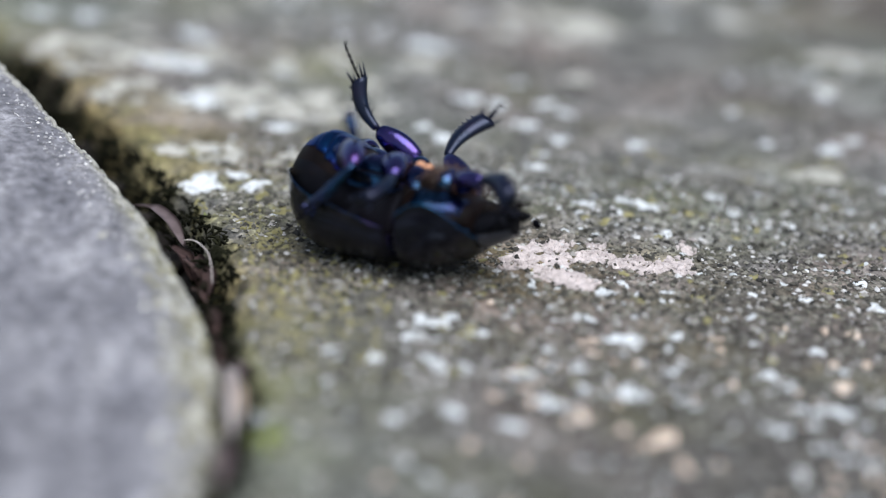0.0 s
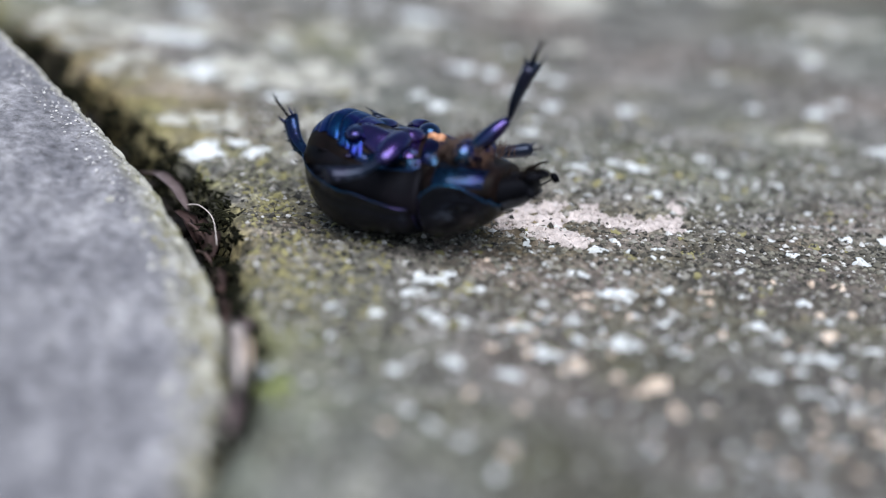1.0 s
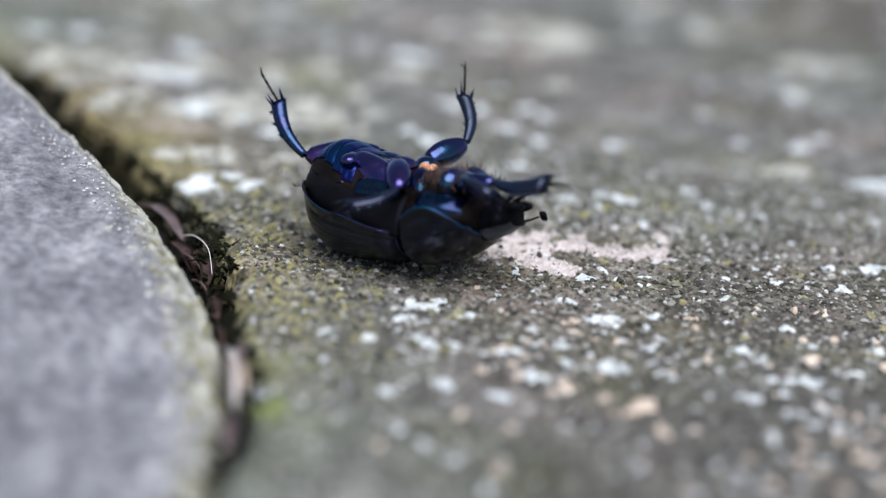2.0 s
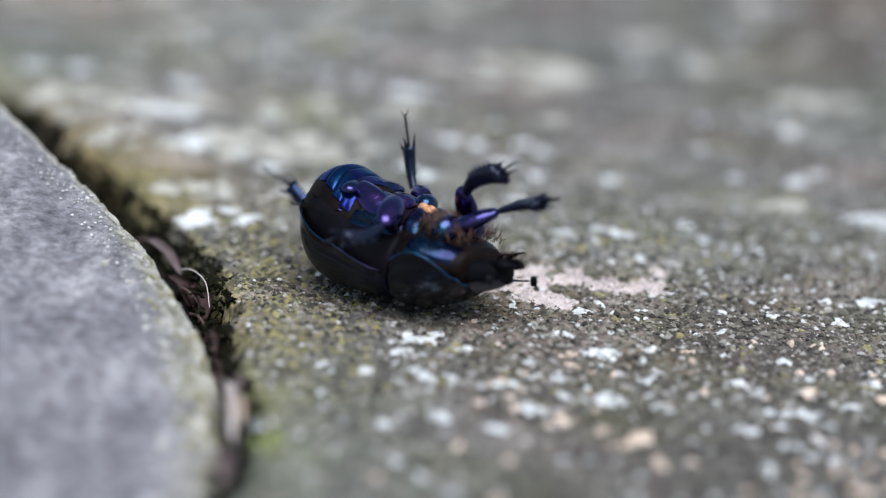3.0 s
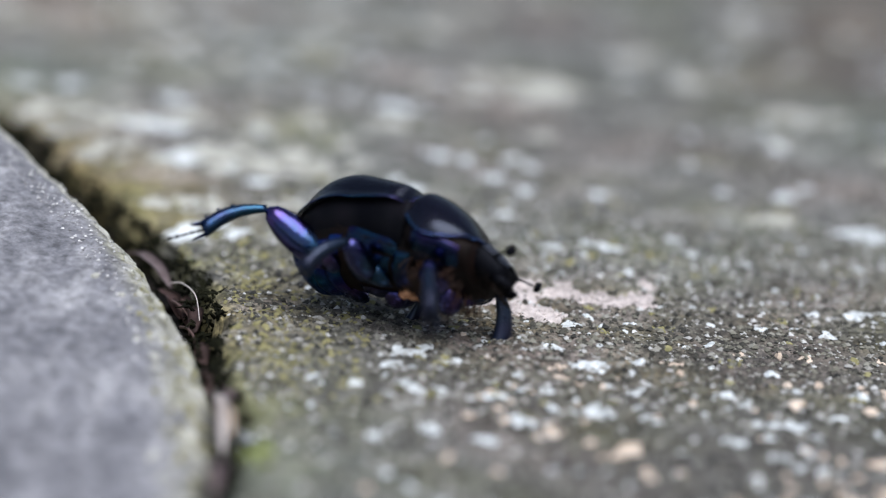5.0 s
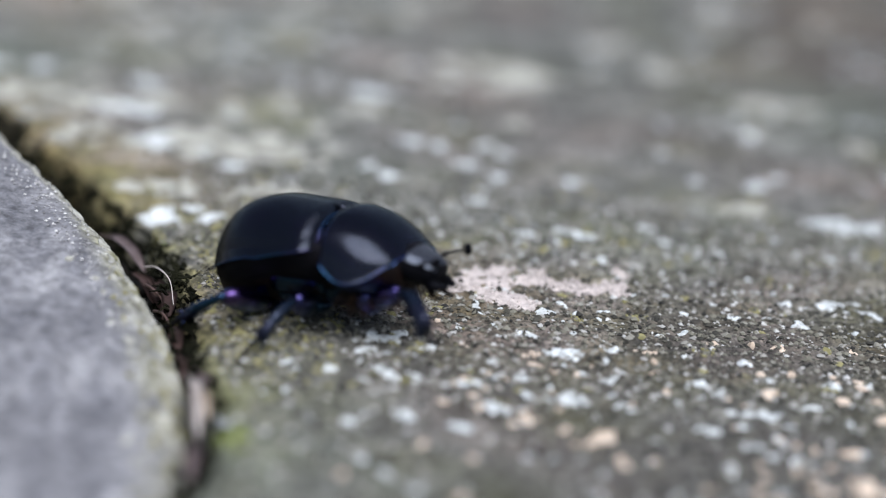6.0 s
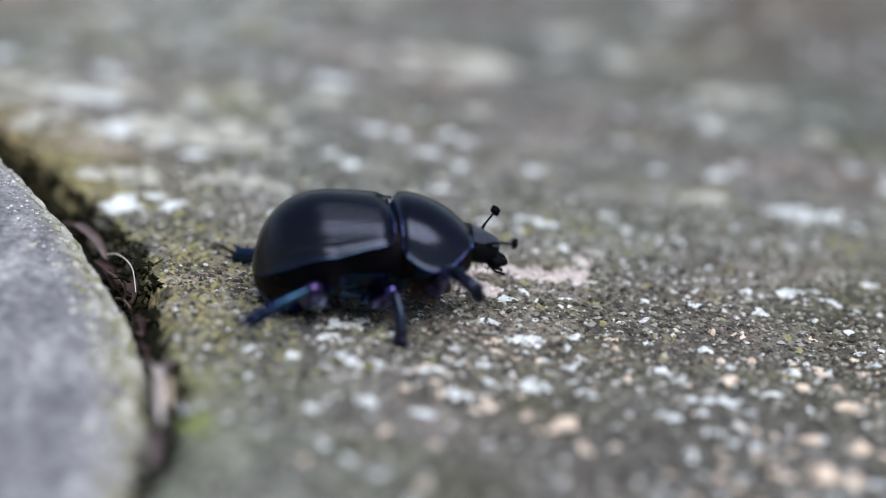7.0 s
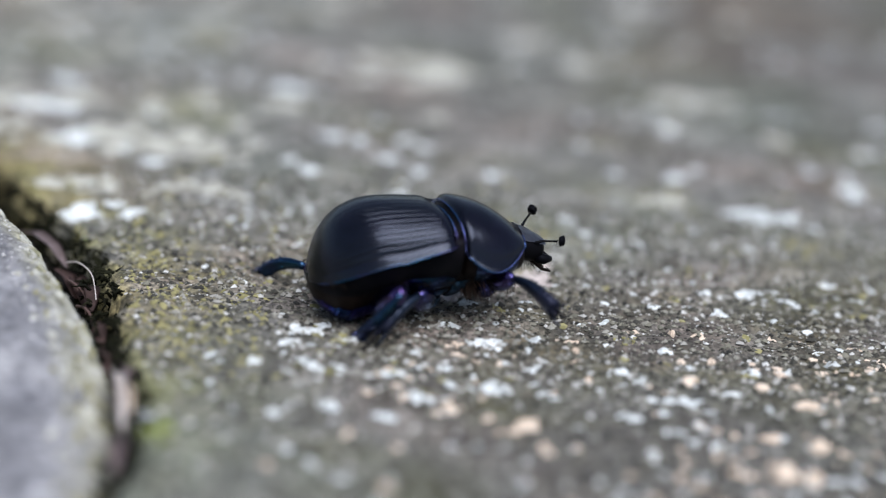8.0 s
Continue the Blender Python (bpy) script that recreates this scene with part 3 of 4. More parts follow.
def lay_scraps():
    dry_leaf([(-11.2, -28.2, -0.7), (-10.7, -31.0, 0.3), (-10.25, -34.0, 0.4), (-9.7, -37.6, -0.6)], 0.42, M_LEAF, "pale dry leaf wedged in the joint between the stones", 0.5)
    dry_leaf([(-10.9, -27.6, -0.5), (-10.4, -29.4, 0.0), (-9.9, -31.6, -0.5)], 0.42, M_LILAC, "faded pinkish leaf scrap in the joint", 0.4)
    dry_leaf([(-10.0, -31.8, 0.1), (-9.75, -33.6, 0.35), (-9.5, -35.6, -0.2)], 0.30, M_TAN, "tan leaf scrap curled in the joint", 0.7)
    dry_leaf([(-20.4, -2.8, -0.8), (-18.8, -5.0, -0.2), (-17.4, -7.2, -0.3), (-16.3, -9.2, -1.0)], 0.5, M_LILAC, "faded purplish leaf lying along the joint")
    dry_leaf([(-15.9, -9.0, -1.4), (-15.2, -11.5, -1.2), (-14.6, -14.0, -1.8)], 0.55, M_STRAW, "reddish brown dry leaf in the joint")
    dry_leaf([(-17.2, -8.4, -1.3), (-16.0, -10.8, -1.1), (-15.2, -13.0, -1.7)], 0.45, M_STRAW, "narrow brown leaf scrap in the joint")
    dry_leaf([(-15.0, -12.6, -1.1), (-14.1, -14.4, -0.7), (-13.8, -16.8, -1.2)], 0.5, M_STRAW, "folded dark brown leaf scrap in the joint")
    dry_leaf([(-13.4, -18.5, -1.2), (-12.9, -20.6, -0.8), (-12.5, -22.8, -1.3)], 0.45, M_STRAW, "small dark leaf scrap in the joint")
    dry_leaf([(-12.4, -23.4, -1.0), (-11.9, -25.4, -0.7), (-11.6, -27.8, -1.2)], 0.4, M_STRAW, "small brown leaf scrap in the joint")
    dry_leaf([(-9.9, -37.2, -0.8), (-9.7, -39.4, -0.3), (-9.6, -41.8, -0.8)], 0.5, M_LILAC, "faded leaf scrap wedged in the joint")
    stem([(-16.3, -9.5, -0.5), (-15.4, -10.7, -0.1), (-14.3, -13.0, -0.1), (-13.7, -15.6, -0.8)], 0.05, "pale curved fibre of dry grass in the joint")
    stem([(-15.9, -11.6, -1.0), (-15.3, -13.2, -0.7), (-14.5, -14.6, -0.9), (-14.2, -16.4, -1.5)], 0.11, "brown curled stem of dry grass in the joint")
    stem([(-14.9, -15.0, -1.5), (-14.2, -16.8, -1.0), (-13.6, -18.4, -1.1), (-13.3, -20.6, -1.6)], 0.11, "brown curled stem of dry grass in the joint")


def kerb_growth():
    """Ochre and pale lichen along the bare stone's edge."""
    rnd = random.Random(77)
    for mat, name, count, size, label in ((M_OCHRE, "ochre_flecks", 70, (0.06, 0.2), "ochre lichen along the stone's edge"), (M_CREAM, "lichen_flecks", 260, (0.08, 0.3), "pale lichen along the stone's edge")):
        bm = bmesh.new()
        for _ in range(count):
            y = rnd.uniform(-44, -19) if mat is M_OCHRE else rnd.uniform(-44, 4)
            x = float(kerb_x(y)) - abs(rnd.gauss(0.1, 1.3 if y < -18 else 0.3))
            r, ph = rnd.uniform(*size), rnd.uniform(0, 6)
            ring = []
            for k in range(7):
                q = r * (1 + 0.3 * math.sin(2 * k + ph))
                px, py = x + q * math.cos(k * math.tau / 7), y + q * math.sin(k * math.tau / 7)
                ring.append((px, py))
            xy = np.array(ring + [(x, y)])
            z = kerb_z(xy[:, 0], xy[:, 1])
            vs = [bm.verts.new((p[0], p[1], h - 0.06)) for p, h in zip(ring, z)]
            top = [bm.verts.new((x + (p[0] - x) * 0.8, y + (p[1] - y) * 0.8, h + 0.14)) for p, h in zip(ring, z)]
            for k in range(7):
                bm.faces.new((vs[k], vs[(k + 1) % 7], top[(k + 1) % 7], top[k]))
            bm.faces.new(top)
        tagged(mesh_object(name, bm, mat, kerb, smooth=False), label, kind="stuff")


build_joint()
kerb_growth()
lay_scraps()
scatter_grit(34000, ((-16, 40), (-30, 14)), 5, 0.24)
scatter_grit(9000, ((-36, -9), (-30, 8)), 8, 0.10, kerb_z, kerb)
scatter_grit(6000, ((-36, 48), (14, 60)), 6, 0.35)
scatter_grit(5000, ((-12, 30), (-48, -30)), 7, 0.25)
scatter("lichen_flecks", 430, ((-18, 38), (-26, 12)), (0.10, 0.34), M_WHITE, 41, "small white flecks of lichen on the slab", clump=-0.1)
scatter("lichen_flecks", 290, ((-10, 30), (-46, -20)), (0.18, 0.50), M_WHITE, 42, "small white flecks of lichen on the slab", clump=0.0)
scatter("lichen_flecks", 140, ((-40, 70), (10, 110)), (0.5, 1.3), M_WHITE, 43, "small white flecks of lichen on the slab", clump=0.12)
scatter("ochre_flecks", 380, ((-14, -3.5), (-29, 2)), (0.08, 0.28), M_OCHRE, 48, "ochre lichen and moss near the slab's edge", clump=-0.15)
scatter("ochre_flecks", 160, ((-14, 38), (-30, 20)), (0.15, 0.5), M_OCHRE, 44, "small ochre flecks of lichen on the slab", clump=0.08)
scatter("lichen_crusts", 140, ((-45, -6), (6, 36)), (0.4, 1.3), M_CREAM, 46, "cream crusts of lichen on the slab", clump=0.0, thick=0.2)
scatter("lichen_crusts", 80, ((-70, 45), (36, 120)), (0.8, 2.2), M_CREAM, 47, "cream crusts of lichen on the slab", clump=0.1, thick=0.2)
scatter("tan_flecks", 160, ((2, 34), (-44, -16)), (0.15, 0.42), M_TAN, 45, "small tan flecks of lichen on the slab", clump=0.0)
lay_crusts()



# ---- the beetle: x towards its head, y to its left, z towards its back (millimetres) ----
def shell_ring(w, h, a0, a1, n, wave=None, z0=0.0):
    out = []
    for i in range(n):
        a = a0 + (a1 - a0) * i / (n - 1)
        r = 1.0 + (wave(a) if wave else 0.0)
        c, s = math.cos(a), math.sin(a)
        y = w * math.copysign(abs(s) ** 0.86, s) * r
        z = h * math.copysign(abs(c) ** 0.86, c) * r + z0
        out.append((y, z))
    return out


def elytra_size(x):
    """Half width, height and margin level of the wing cases at x."""
    back = max(0.0, (-2.3 - x) / 4.55)
    z0 = 1.25 - 0.9 * min(1.0, max(0.0, (1.3 - x) / 3.3)) ** 1.2 - 2.1 * min(1.0, back) ** 1.4
    top = 3.15 + 0.12 * math.sin(max(0.0, min(1.0, (x + 4.5) / 5.8)) * math.pi)
    h = (top - z0) * max(0.0, 1 - min(1.0, back) ** 2.15) ** 0.5
    side = max(0.0, (-1.6 - x) / 5.25)
    w = 4.4 * max(0.0, 1 - min(1.0, side) ** 2.5) ** 0.5 - 0.17 * max(0.0, x - 0.4) ** 1.6
    return max(w, 0.04), max(h, 0.04), z0


def build_elytron(parent, side):
    bm = bmesh.new()
    a1 = radians(92)
    def wave(a):
        k = (a / a1) * 12.0
        g = max(0.0, math.cos(k * math.tau)) ** 3
        return -(0.017 - 0.0009 * k) * g * (1.0 if 0.4 < k < 11.2 else 0.0) + 0.07 * max(0.0, (k - 10.4) / 1.6) ** 2
    rings = []
    for i in range(48):
        s = i / 47
        x = -6.84 + 8.5 * (s ** 1.8)
        w, h, z0 = elytra_size(x)
        lip = 1 - 0.16 * max(0.0, (s - 0.93) / 0.07) ** 2.2
        ring = shell_ring(w * lip, h * lip, 0.0, a1, 150, wave)
        bow = 0.55 * max(0.0, (s - 0.55) / 0.45) ** 2
        rings.append([(x - bow * (1 - abs(y / w) ** 2), side * (y + 0.012), z + z0) for y, z in ring])
    loft(bm, rings, closed=False, caps=False)
    bmesh.ops.solidify(bm, geom=bm.faces[:], thickness=0.10)
    e = part("elytron", bm, M_SHELL, parent, "glossy black-blue wing case with fine lengthwise grooves")
    bm = bmesh.new()
    tube(bm, [(r[-1][0], r[-1][1] * 1.01, r[-1][2]) for r in rings[8:]], [0.03] * 40, 6)
    part("rim", bm, M_RIM, e, "blue rim of the wing case")
    bm = bmesh.new()
    tube(bm, rings[-1][6:], [0.05] * 144, 6)
    part("front_rim", bm, M_RIM, e, "bluish bead along the front of the wing case")


def build_pronotum(parent):
    def flare(a):
        return 0.045 * max(0.0, (abs(a) - radians(82)) / radians(10)) ** 2
    bm = bmesh.new()
    rings, edge = [], []
    for i in range(40):
        s = i / 39
        x = 2.0 + 4.4 * s
        w = 4.3 * (1 - 1.25 * max(0.0, s - 0.30) ** 2) ** 0.5 - 0.35 * max(0.0, 0.25 - s)
        z0 = 0.75 - 1.0 * math.sin(math.pi * min(1.0, s * 1.05)) ** 0.9
        top = 3.38 - 2.15 * s ** 2.15 - 0.12 * max(0.0, 0.12 - s) * 8
        h = top - z0
        if s > 0.95:
            w, h = w * (1 - 0.6 * (s - 0.95)), h * (1 - 1.2 * (s - 0.95))
        lip = 1 - 0.10 * max(0.0, (0.07 - s) / 0.07) ** 2
        ring = [(x - 0.45 * (1 - (y / w) ** 2) * (1 - s) ** 2 - 0.25 * (y / w) ** 2 * s, y * lip, z * lip + z0) for y, z in shell_ring(w, h, -radians(92), radians(92), 65, flare)]
        rings.append(ring)
        edge.append((ring[0], ring[-1]))
    loft(bm, rings, closed=False, caps=False)
    bmesh.ops.solidify(bm, geom=bm.faces[:], thickness=0.12)
    p = part("pronotum", bm, M_SHELL, parent, "glossy black-blue neck shield")
    for k in (0, 1):
        bm = bmesh.new()
        tube(bm, [(e[k][0], e[k][1] * 1.012, e[k][2]) for e in edge], [0.045] * 40, 6)
        part("rim", bm, M_RIM, p, "blue-violet rim of the neck shield")
    for k, size in ((0, 0.055), (-1, 0.075)):
        bm = bmesh.new()
        tube(bm, rings[k], [size] * 65, 6)
        part("end_rim", bm, M_RIM, p, "bluish bead along the edge of the neck shield")


def under_ring(x, w, top, low, n=30, power=0.8):
    out = []
    for i in range(n):
        a = math.tau * i / n
        c, s = math.cos(a), math.sin(a)
        y = w * math.copysign(abs(c) ** power, c)
        z = (top if s > 0 else low) * math.copysign(abs(s) ** power, s)
        out.append((x, y, z))
    return out


def belly_plate(bm, surface, x0, x1, a0, a1, rise, bow=0.0, nx=9, na=11):
    """A curved plate proud of the underside, with turned-down edges: a0, a1 in degrees from the midline, x0 and x1 from back to front."""
    rows = []
    for i in range(nx):
        u = i / (nx - 1)
        row = []
        for j in range(na):
            v = j / (na - 1)
            a = radians(a0 + (a1 - a0) * v)
            x = x0 + (x1 - x0) * u + bow * math.sin(a) ** 2
            edge = min(u, 1 - u) * 5
            side = min(v, 1 - v) * 5
            up = rise * min(1.0, edge) ** 0.6 * min(1.0, side) ** 0.6 - 0.05
            up += 0.35 * rise * (1 - u) * min(1.0, edge) + 0.05 * noise.noise(Vector((x * 1.3, a * 4, rise * 9)))
            y, z, ny, nz = surface(x, a)
            row.append((x, y + ny * up, z + nz * up))
        rows.append(row)
    loft(bm, rows, closed=False, caps=False)


def oval_surface(size, power=0.86):
    """Point and outward direction on an oval section; size(x) gives half width, depth and level."""
    def at(x, a):
        w, low, z0 = size(x)
        c, v = math.cos(a), math.sin(a)
        y, z = w * math.copysign(abs(v) ** power, v), z0 - low * abs(c) ** power
        n = Vector((0, v / max(w, 0.1), -c / max(low, 0.1))).normalized()
        return y, z, n.y, n.z
    return at


def abdomen_size(x):
    w, h, z0 = elytra_size(x)
    back = min(1.0, max(0.0, (-3.2 - x) / 3.56))
    sag = 3.1 + 1.25 * min(1.0, max(0.0, (-1.6 - x) / 2.8))
    return w * 0.88, (sag + z0) * max(0.0, 1 - back ** 2.8) ** 0.5 + 0.03, z0


def breast_size(x):
    s = (x + 2.2) / 5.0
    return 3.7 - 0.7 * s, 3.15 - 0.7 * s * s - 0.4 * max(0, 0.12 - s) * 8, 0.0


def throat_size(x):
    s = max(0.0, (x - 2.2) / 4.05)
    w = 4.3 * (1 - 1.25 * max(0.0, s - 0.30) ** 2) ** 0.5 - 0.35 * max(0.0, 0.25 - s)
    return w * 0.92, 2.3 - 0.9 * s - 0.5 * max(0, 0.15 - s) * 6, 0.25


def build_underside(parent):
    """A dark body with proud metallic plates on its underside."""
    for name, size, x0, x1, grow, top, label in (
            ("abdomen", abdomen_size, -6.72, -1.2, 0.97, 0.4, "brown-black skin between the plates of the abdomen"),
            ("breast", breast_size, -2.3, 2.8, 0.97, 0.9, "brown-black skin between the plates of the breast"),
            ("throat", throat_size, 2.2, 6.2, 0.97, 0.9, "black underside of the neck shield")):
        bm = bmesh.new()
        rings = []
        for i in range(32):
            x = x0 + (x1 - x0) * (i / 31) ** (1.25 if name == "abdomen" else 1.0)
            w, low, z0 = size(x)
            rings.append([(p[0], p[1], p[2] + z0) for p in under_ring(x, w * grow, min(top, low), low * grow, power=0.86)])
        loft(bm, rings)
        part(name, bm, M_SKIN, parent, label)
    bm = bmesh.new()
    rings = []
    for i in range(40):
        x = -6.70 + 8.6 * (i / 39) ** 1.2
        w, h, z0 = elytra_size(min(x, 1.2))
        low = abdomen_size(x)[1] * 0.74
        rings.append([(p[0], p[1], p[2] + z0) for p in under_ring(x, w * 0.95, min(0.5, h * 0.5), low, power=0.9)])
    loft(bm, rings)
    part("flank", bm, M_BLACK, parent, "dull black sides of the body")
    under = oval_surface(abdomen_size)
    edges = (-6.45, -5.6, -4.75, -3.95, -3.15, -2.3)
    for k, (x0, x1) in enumerate(zip(edges, edges[1:])):
        bm = bmesh.new()
        wide = 42 + 4 * k
        belly_plate(bm, under, x0 + 0.02, x1 - 0.01, -wide, wide, 0.075, 0.55, 9, 25)
        part("belly_plate", bm, M_BELLY, parent, "shiny metallic blue belly plate")
    for side in (1, -1):
        for name, size, x0, x1, a0, a1, rise, bow, mat, label in (
                ("breast_plate", breast_size, -1.75, 1.15, 3, 50, 0.14, 0.5, M_BREAST, "dark violet-blue plate of the breast"),
                ("side_plate", breast_size, -2.1, 1.5, 54, 78, 0.12, 0.3, M_BREAST, "dark teal metallic plate along the side of the breast"),
                ("fore_plate", breast_size, 1.45, 2.5, 6, 62, 0.12, 0.3, M_BREAST, "small violet-black plate before the middle legs"),
                ("throat_plate", throat_size, 3.0, 5.9, 34, 80, 0.10, -0.2, M_BREAST, "blue-violet underside of the neck shield")):
            bm = bmesh.new()
            belly_plate(bm, oval_surface(size), x0, x1, side * a0, side * a1, rise, bow)
            part(name, bm, mat, parent, label)
    bm = bmesh.new()
    blob(bm, (1.85, 0, 1.2), (0.8, 3.4, 1.85))
    part("waist", bm, M_BLACK, parent)
    bm = bmesh.new()
    loft(bm, [[(0.35, 0, 3.22), (0.35, 0.05, 3.16), (0.35, -0.05, 3.16)], [(1.4, 0, 3.16), (1.4, 0.6, 3.05), (1.4, -0.6, 3.05)]])
    part("scutellum", bm, M_SHELL, parent)


def hairs(bm, count, place, length, rnd, thick=0.028):
    for _ in range(count):
        p, d = place(rnd)
        d = (Vector(d) + Vector((rnd.gauss(0, 0.35), rnd.gauss(0, 0.35), rnd.gauss(0, 0.35)))).normalized()
        p = Vector(p)
        ln = length * rnd.uniform(0.6, 1.2)
        u = d.orthogonal().normalized() * thick
        w = d.cross(u)
        base = [bm.verts.new(p + u * math.cos(k * math.tau / 3) + w * math.sin(k * math.tau / 3)) for k in range(3)]
        tip = bm.verts.new(p + d * ln)
        for k in range(3):
            bm.faces.new((base[k], base[(k + 1) % 3], tip))


def build_head(parent):
    def ring(q, grow, a0, a1, n):
        x, zc = 5.5 + 2.6 * q, 0.80 - 0.50 * q
        w, top, low = 1.9 - 0.85 * q ** 1.3, 1.0 - 0.34 * q ** 2, 1.35 - 0.55 * q
        out = []
        for k in range(n):
            a = a0 + (a1 - a0) * k / (n - 1)
            c, v = math.cos(a), math.sin(a)
            out.append((x, grow * w * math.copysign(abs(c) ** 0.85, c), zc + grow * (top if v > 0 else low) * math.copysign(abs(v) ** 0.85, v)))
        return out
    bm = bmesh.new()
    loft(bm, [ring(i / 17, 1.0 if i < 16 else 0.9 - 0.2 * (i - 16), 0, math.tau * 23 / 24, 24) for i in range(18)])
    head = part("head", bm, M_BLACK, parent, "black pitted head")
    bm = bmesh.new()
    loft(bm, [ring(0.30 + 0.70 * i / 11, 1.05 - 0.03 * (i in (0, 11)), radians(18 + i), radians(162 - i), 18) for i in range(12)], closed=False, caps=False)
    for v in bm.verts:
        v.co.z += 0.09 * noise.noise(v.co * 3.0)
    bmesh.ops.solidify(bm, geom=bm.faces[:], thickness=0.09)
    part("face_plate", bm, M_FACE, head, "pitted face plate with its grey sheen painted in")
    for side in (1, -1):
        bm = bmesh.new()
        blob(bm, (6.0, side * 1.75, 0.6), (0.34, 0.26, 0.32))
        part("eye", bm, M_BLACK, head)
        bm = bmesh.new()
        tube(bm, [(7.6, side * 0.75, -0.15), (8.15, side * 0.95, -0.2), (8.6, side * 0.6, -0.2), (8.75, side * 0.15, -0.15)], [0.36, 0.34, 0.22, 0.05], 8)
        part("mandible", bm, M_BLACK, head)
        for k in (0.35, 0.7):
            bm = bmesh.new()
            tube(bm, [(7.6, side * k, -0.5), (8.1, side * (k + 0.25), -0.85), (8.7, side * (k + 0.1), -0.95)], [0.10, 0.09, 0.07], 6)
            part("palp", bm, M_HAIR, head)
    rnd = random.Random(4)
    bm = bmesh.new()
    hairs(bm, 130, lambda r: ((r.uniform(5.9, 8.2), r.uniform(-1.3, 1.3), r.uniform(-0.6, -0.1)), (0.3, 0, -1)), 0.7, rnd)
    part("bristles", bm, M_HAIR, head)
    neck = Vector((5.5, 0, 0.8)) * BEETLE
    head.matrix_basis = Matrix.Translation(neck) @ Matrix.Rotation(radians(6), 4, "Y") @ Matrix.Translation(-neck)
    return head


def build_antenna(parent, side):
    """Drawn along +x from its root."""
    bm = bmesh.new()
    tube(bm, [(0, 0, 0), (0.55, 0, 0.03), (0.75, 0, 0.10), (1.2, 0, 0.12), (1.75, 0, 0.10)], [0.12, 0.11, 0.09, 0.065, 0.07], 7)
    a = part("antenna", bm, M_BLACK, parent, "thin black antenna with a round club")
    bm = bmesh.new()
    for k in range(3):
        blob(bm, (1.92 + 0.10 * k, 0.0, 0.10 + 0.03 * k), (0.11, 0.32, 0.34), 10, 6)
    part("club", bm, M_BLACK, a, "dull black club of three leaves")
    return a


def build_hair_tufts(parent):
    rnd = random.Random(9)
    for side in (1, -1):
        bm = bmesh.new()
        hairs(bm, 200, lambda r: ((3.4 + r.uniform(-0.6, 0.9), side * r.uniform(0.1, 2.1), -1.75 - r.uniform(0, 0.4)), (0.1, side * 0.3, -1)), 1.15, rnd, 0.04)
        part("hair_tuft", bm, M_BROWNHAIR, parent, "rusty brown tuft of hair")
        bm = bmesh.new()
        hairs(bm, 160, lambda r: ((r.uniform(-6.5, 5.2), side * r.uniform(2.8, 3.4), -1.3), (0, side, -0.8)), 0.8, rnd)
        part("fringe", bm, M_HAIR, parent)
        bm = bmesh.new()
        hairs(bm, 150, lambda r: ((r.uniform(2.2, 5.9), side * r.uniform(0.1, 2.6), r.uniform(-1.9, -1.2)), (0.2, side * 0.4, -1)), 0.9, rnd, 0.04)
        part("throat_hair", bm, M_BROWNHAIR, parent, "rusty brown hair under the throat")


def build_mites(parent):
    for x, y, z, r in ((1.6, 0.5, -2.78, 0.30), (2.05, 0.75, -2.58, 0.33), (2.0, 0.2, -2.7, 0.27)):
        bm = bmesh.new()
        blob(bm, (x, y, z), (r * 1.15, r * 0.85, r * 0.8), 12, 8)
        for k in range(6):
            q = 1 if k % 2 else -1
            x0 = x + (k // 2 - 1) * r * 0.6
            tube(bm, [(x0, y + q * r * 0.5, z), (x0 + 0.05, y + q * r * 1.15, z - 0.02), (x0 + 0.1, y + q * r * 1.4, z + 0.15)], [0.035, 0.03, 0.015], 5)
        part("mite", bm, M_ORANGE, parent, "tiny orange mite clinging to the breast")


LEGS = {  # hip (for the left side), femur length, tibia length, tarsus length
    "fore": ((4.1, 1.5, -1.75), 3.5, 3.7, 1.5),
    "middle": ((0.4, 1.7, -3.0), 3.4, 3.3, 2.2),
    "hind": ((-2.9, 1.7, -3.25), 5.0, 4.1, 2.3),
}


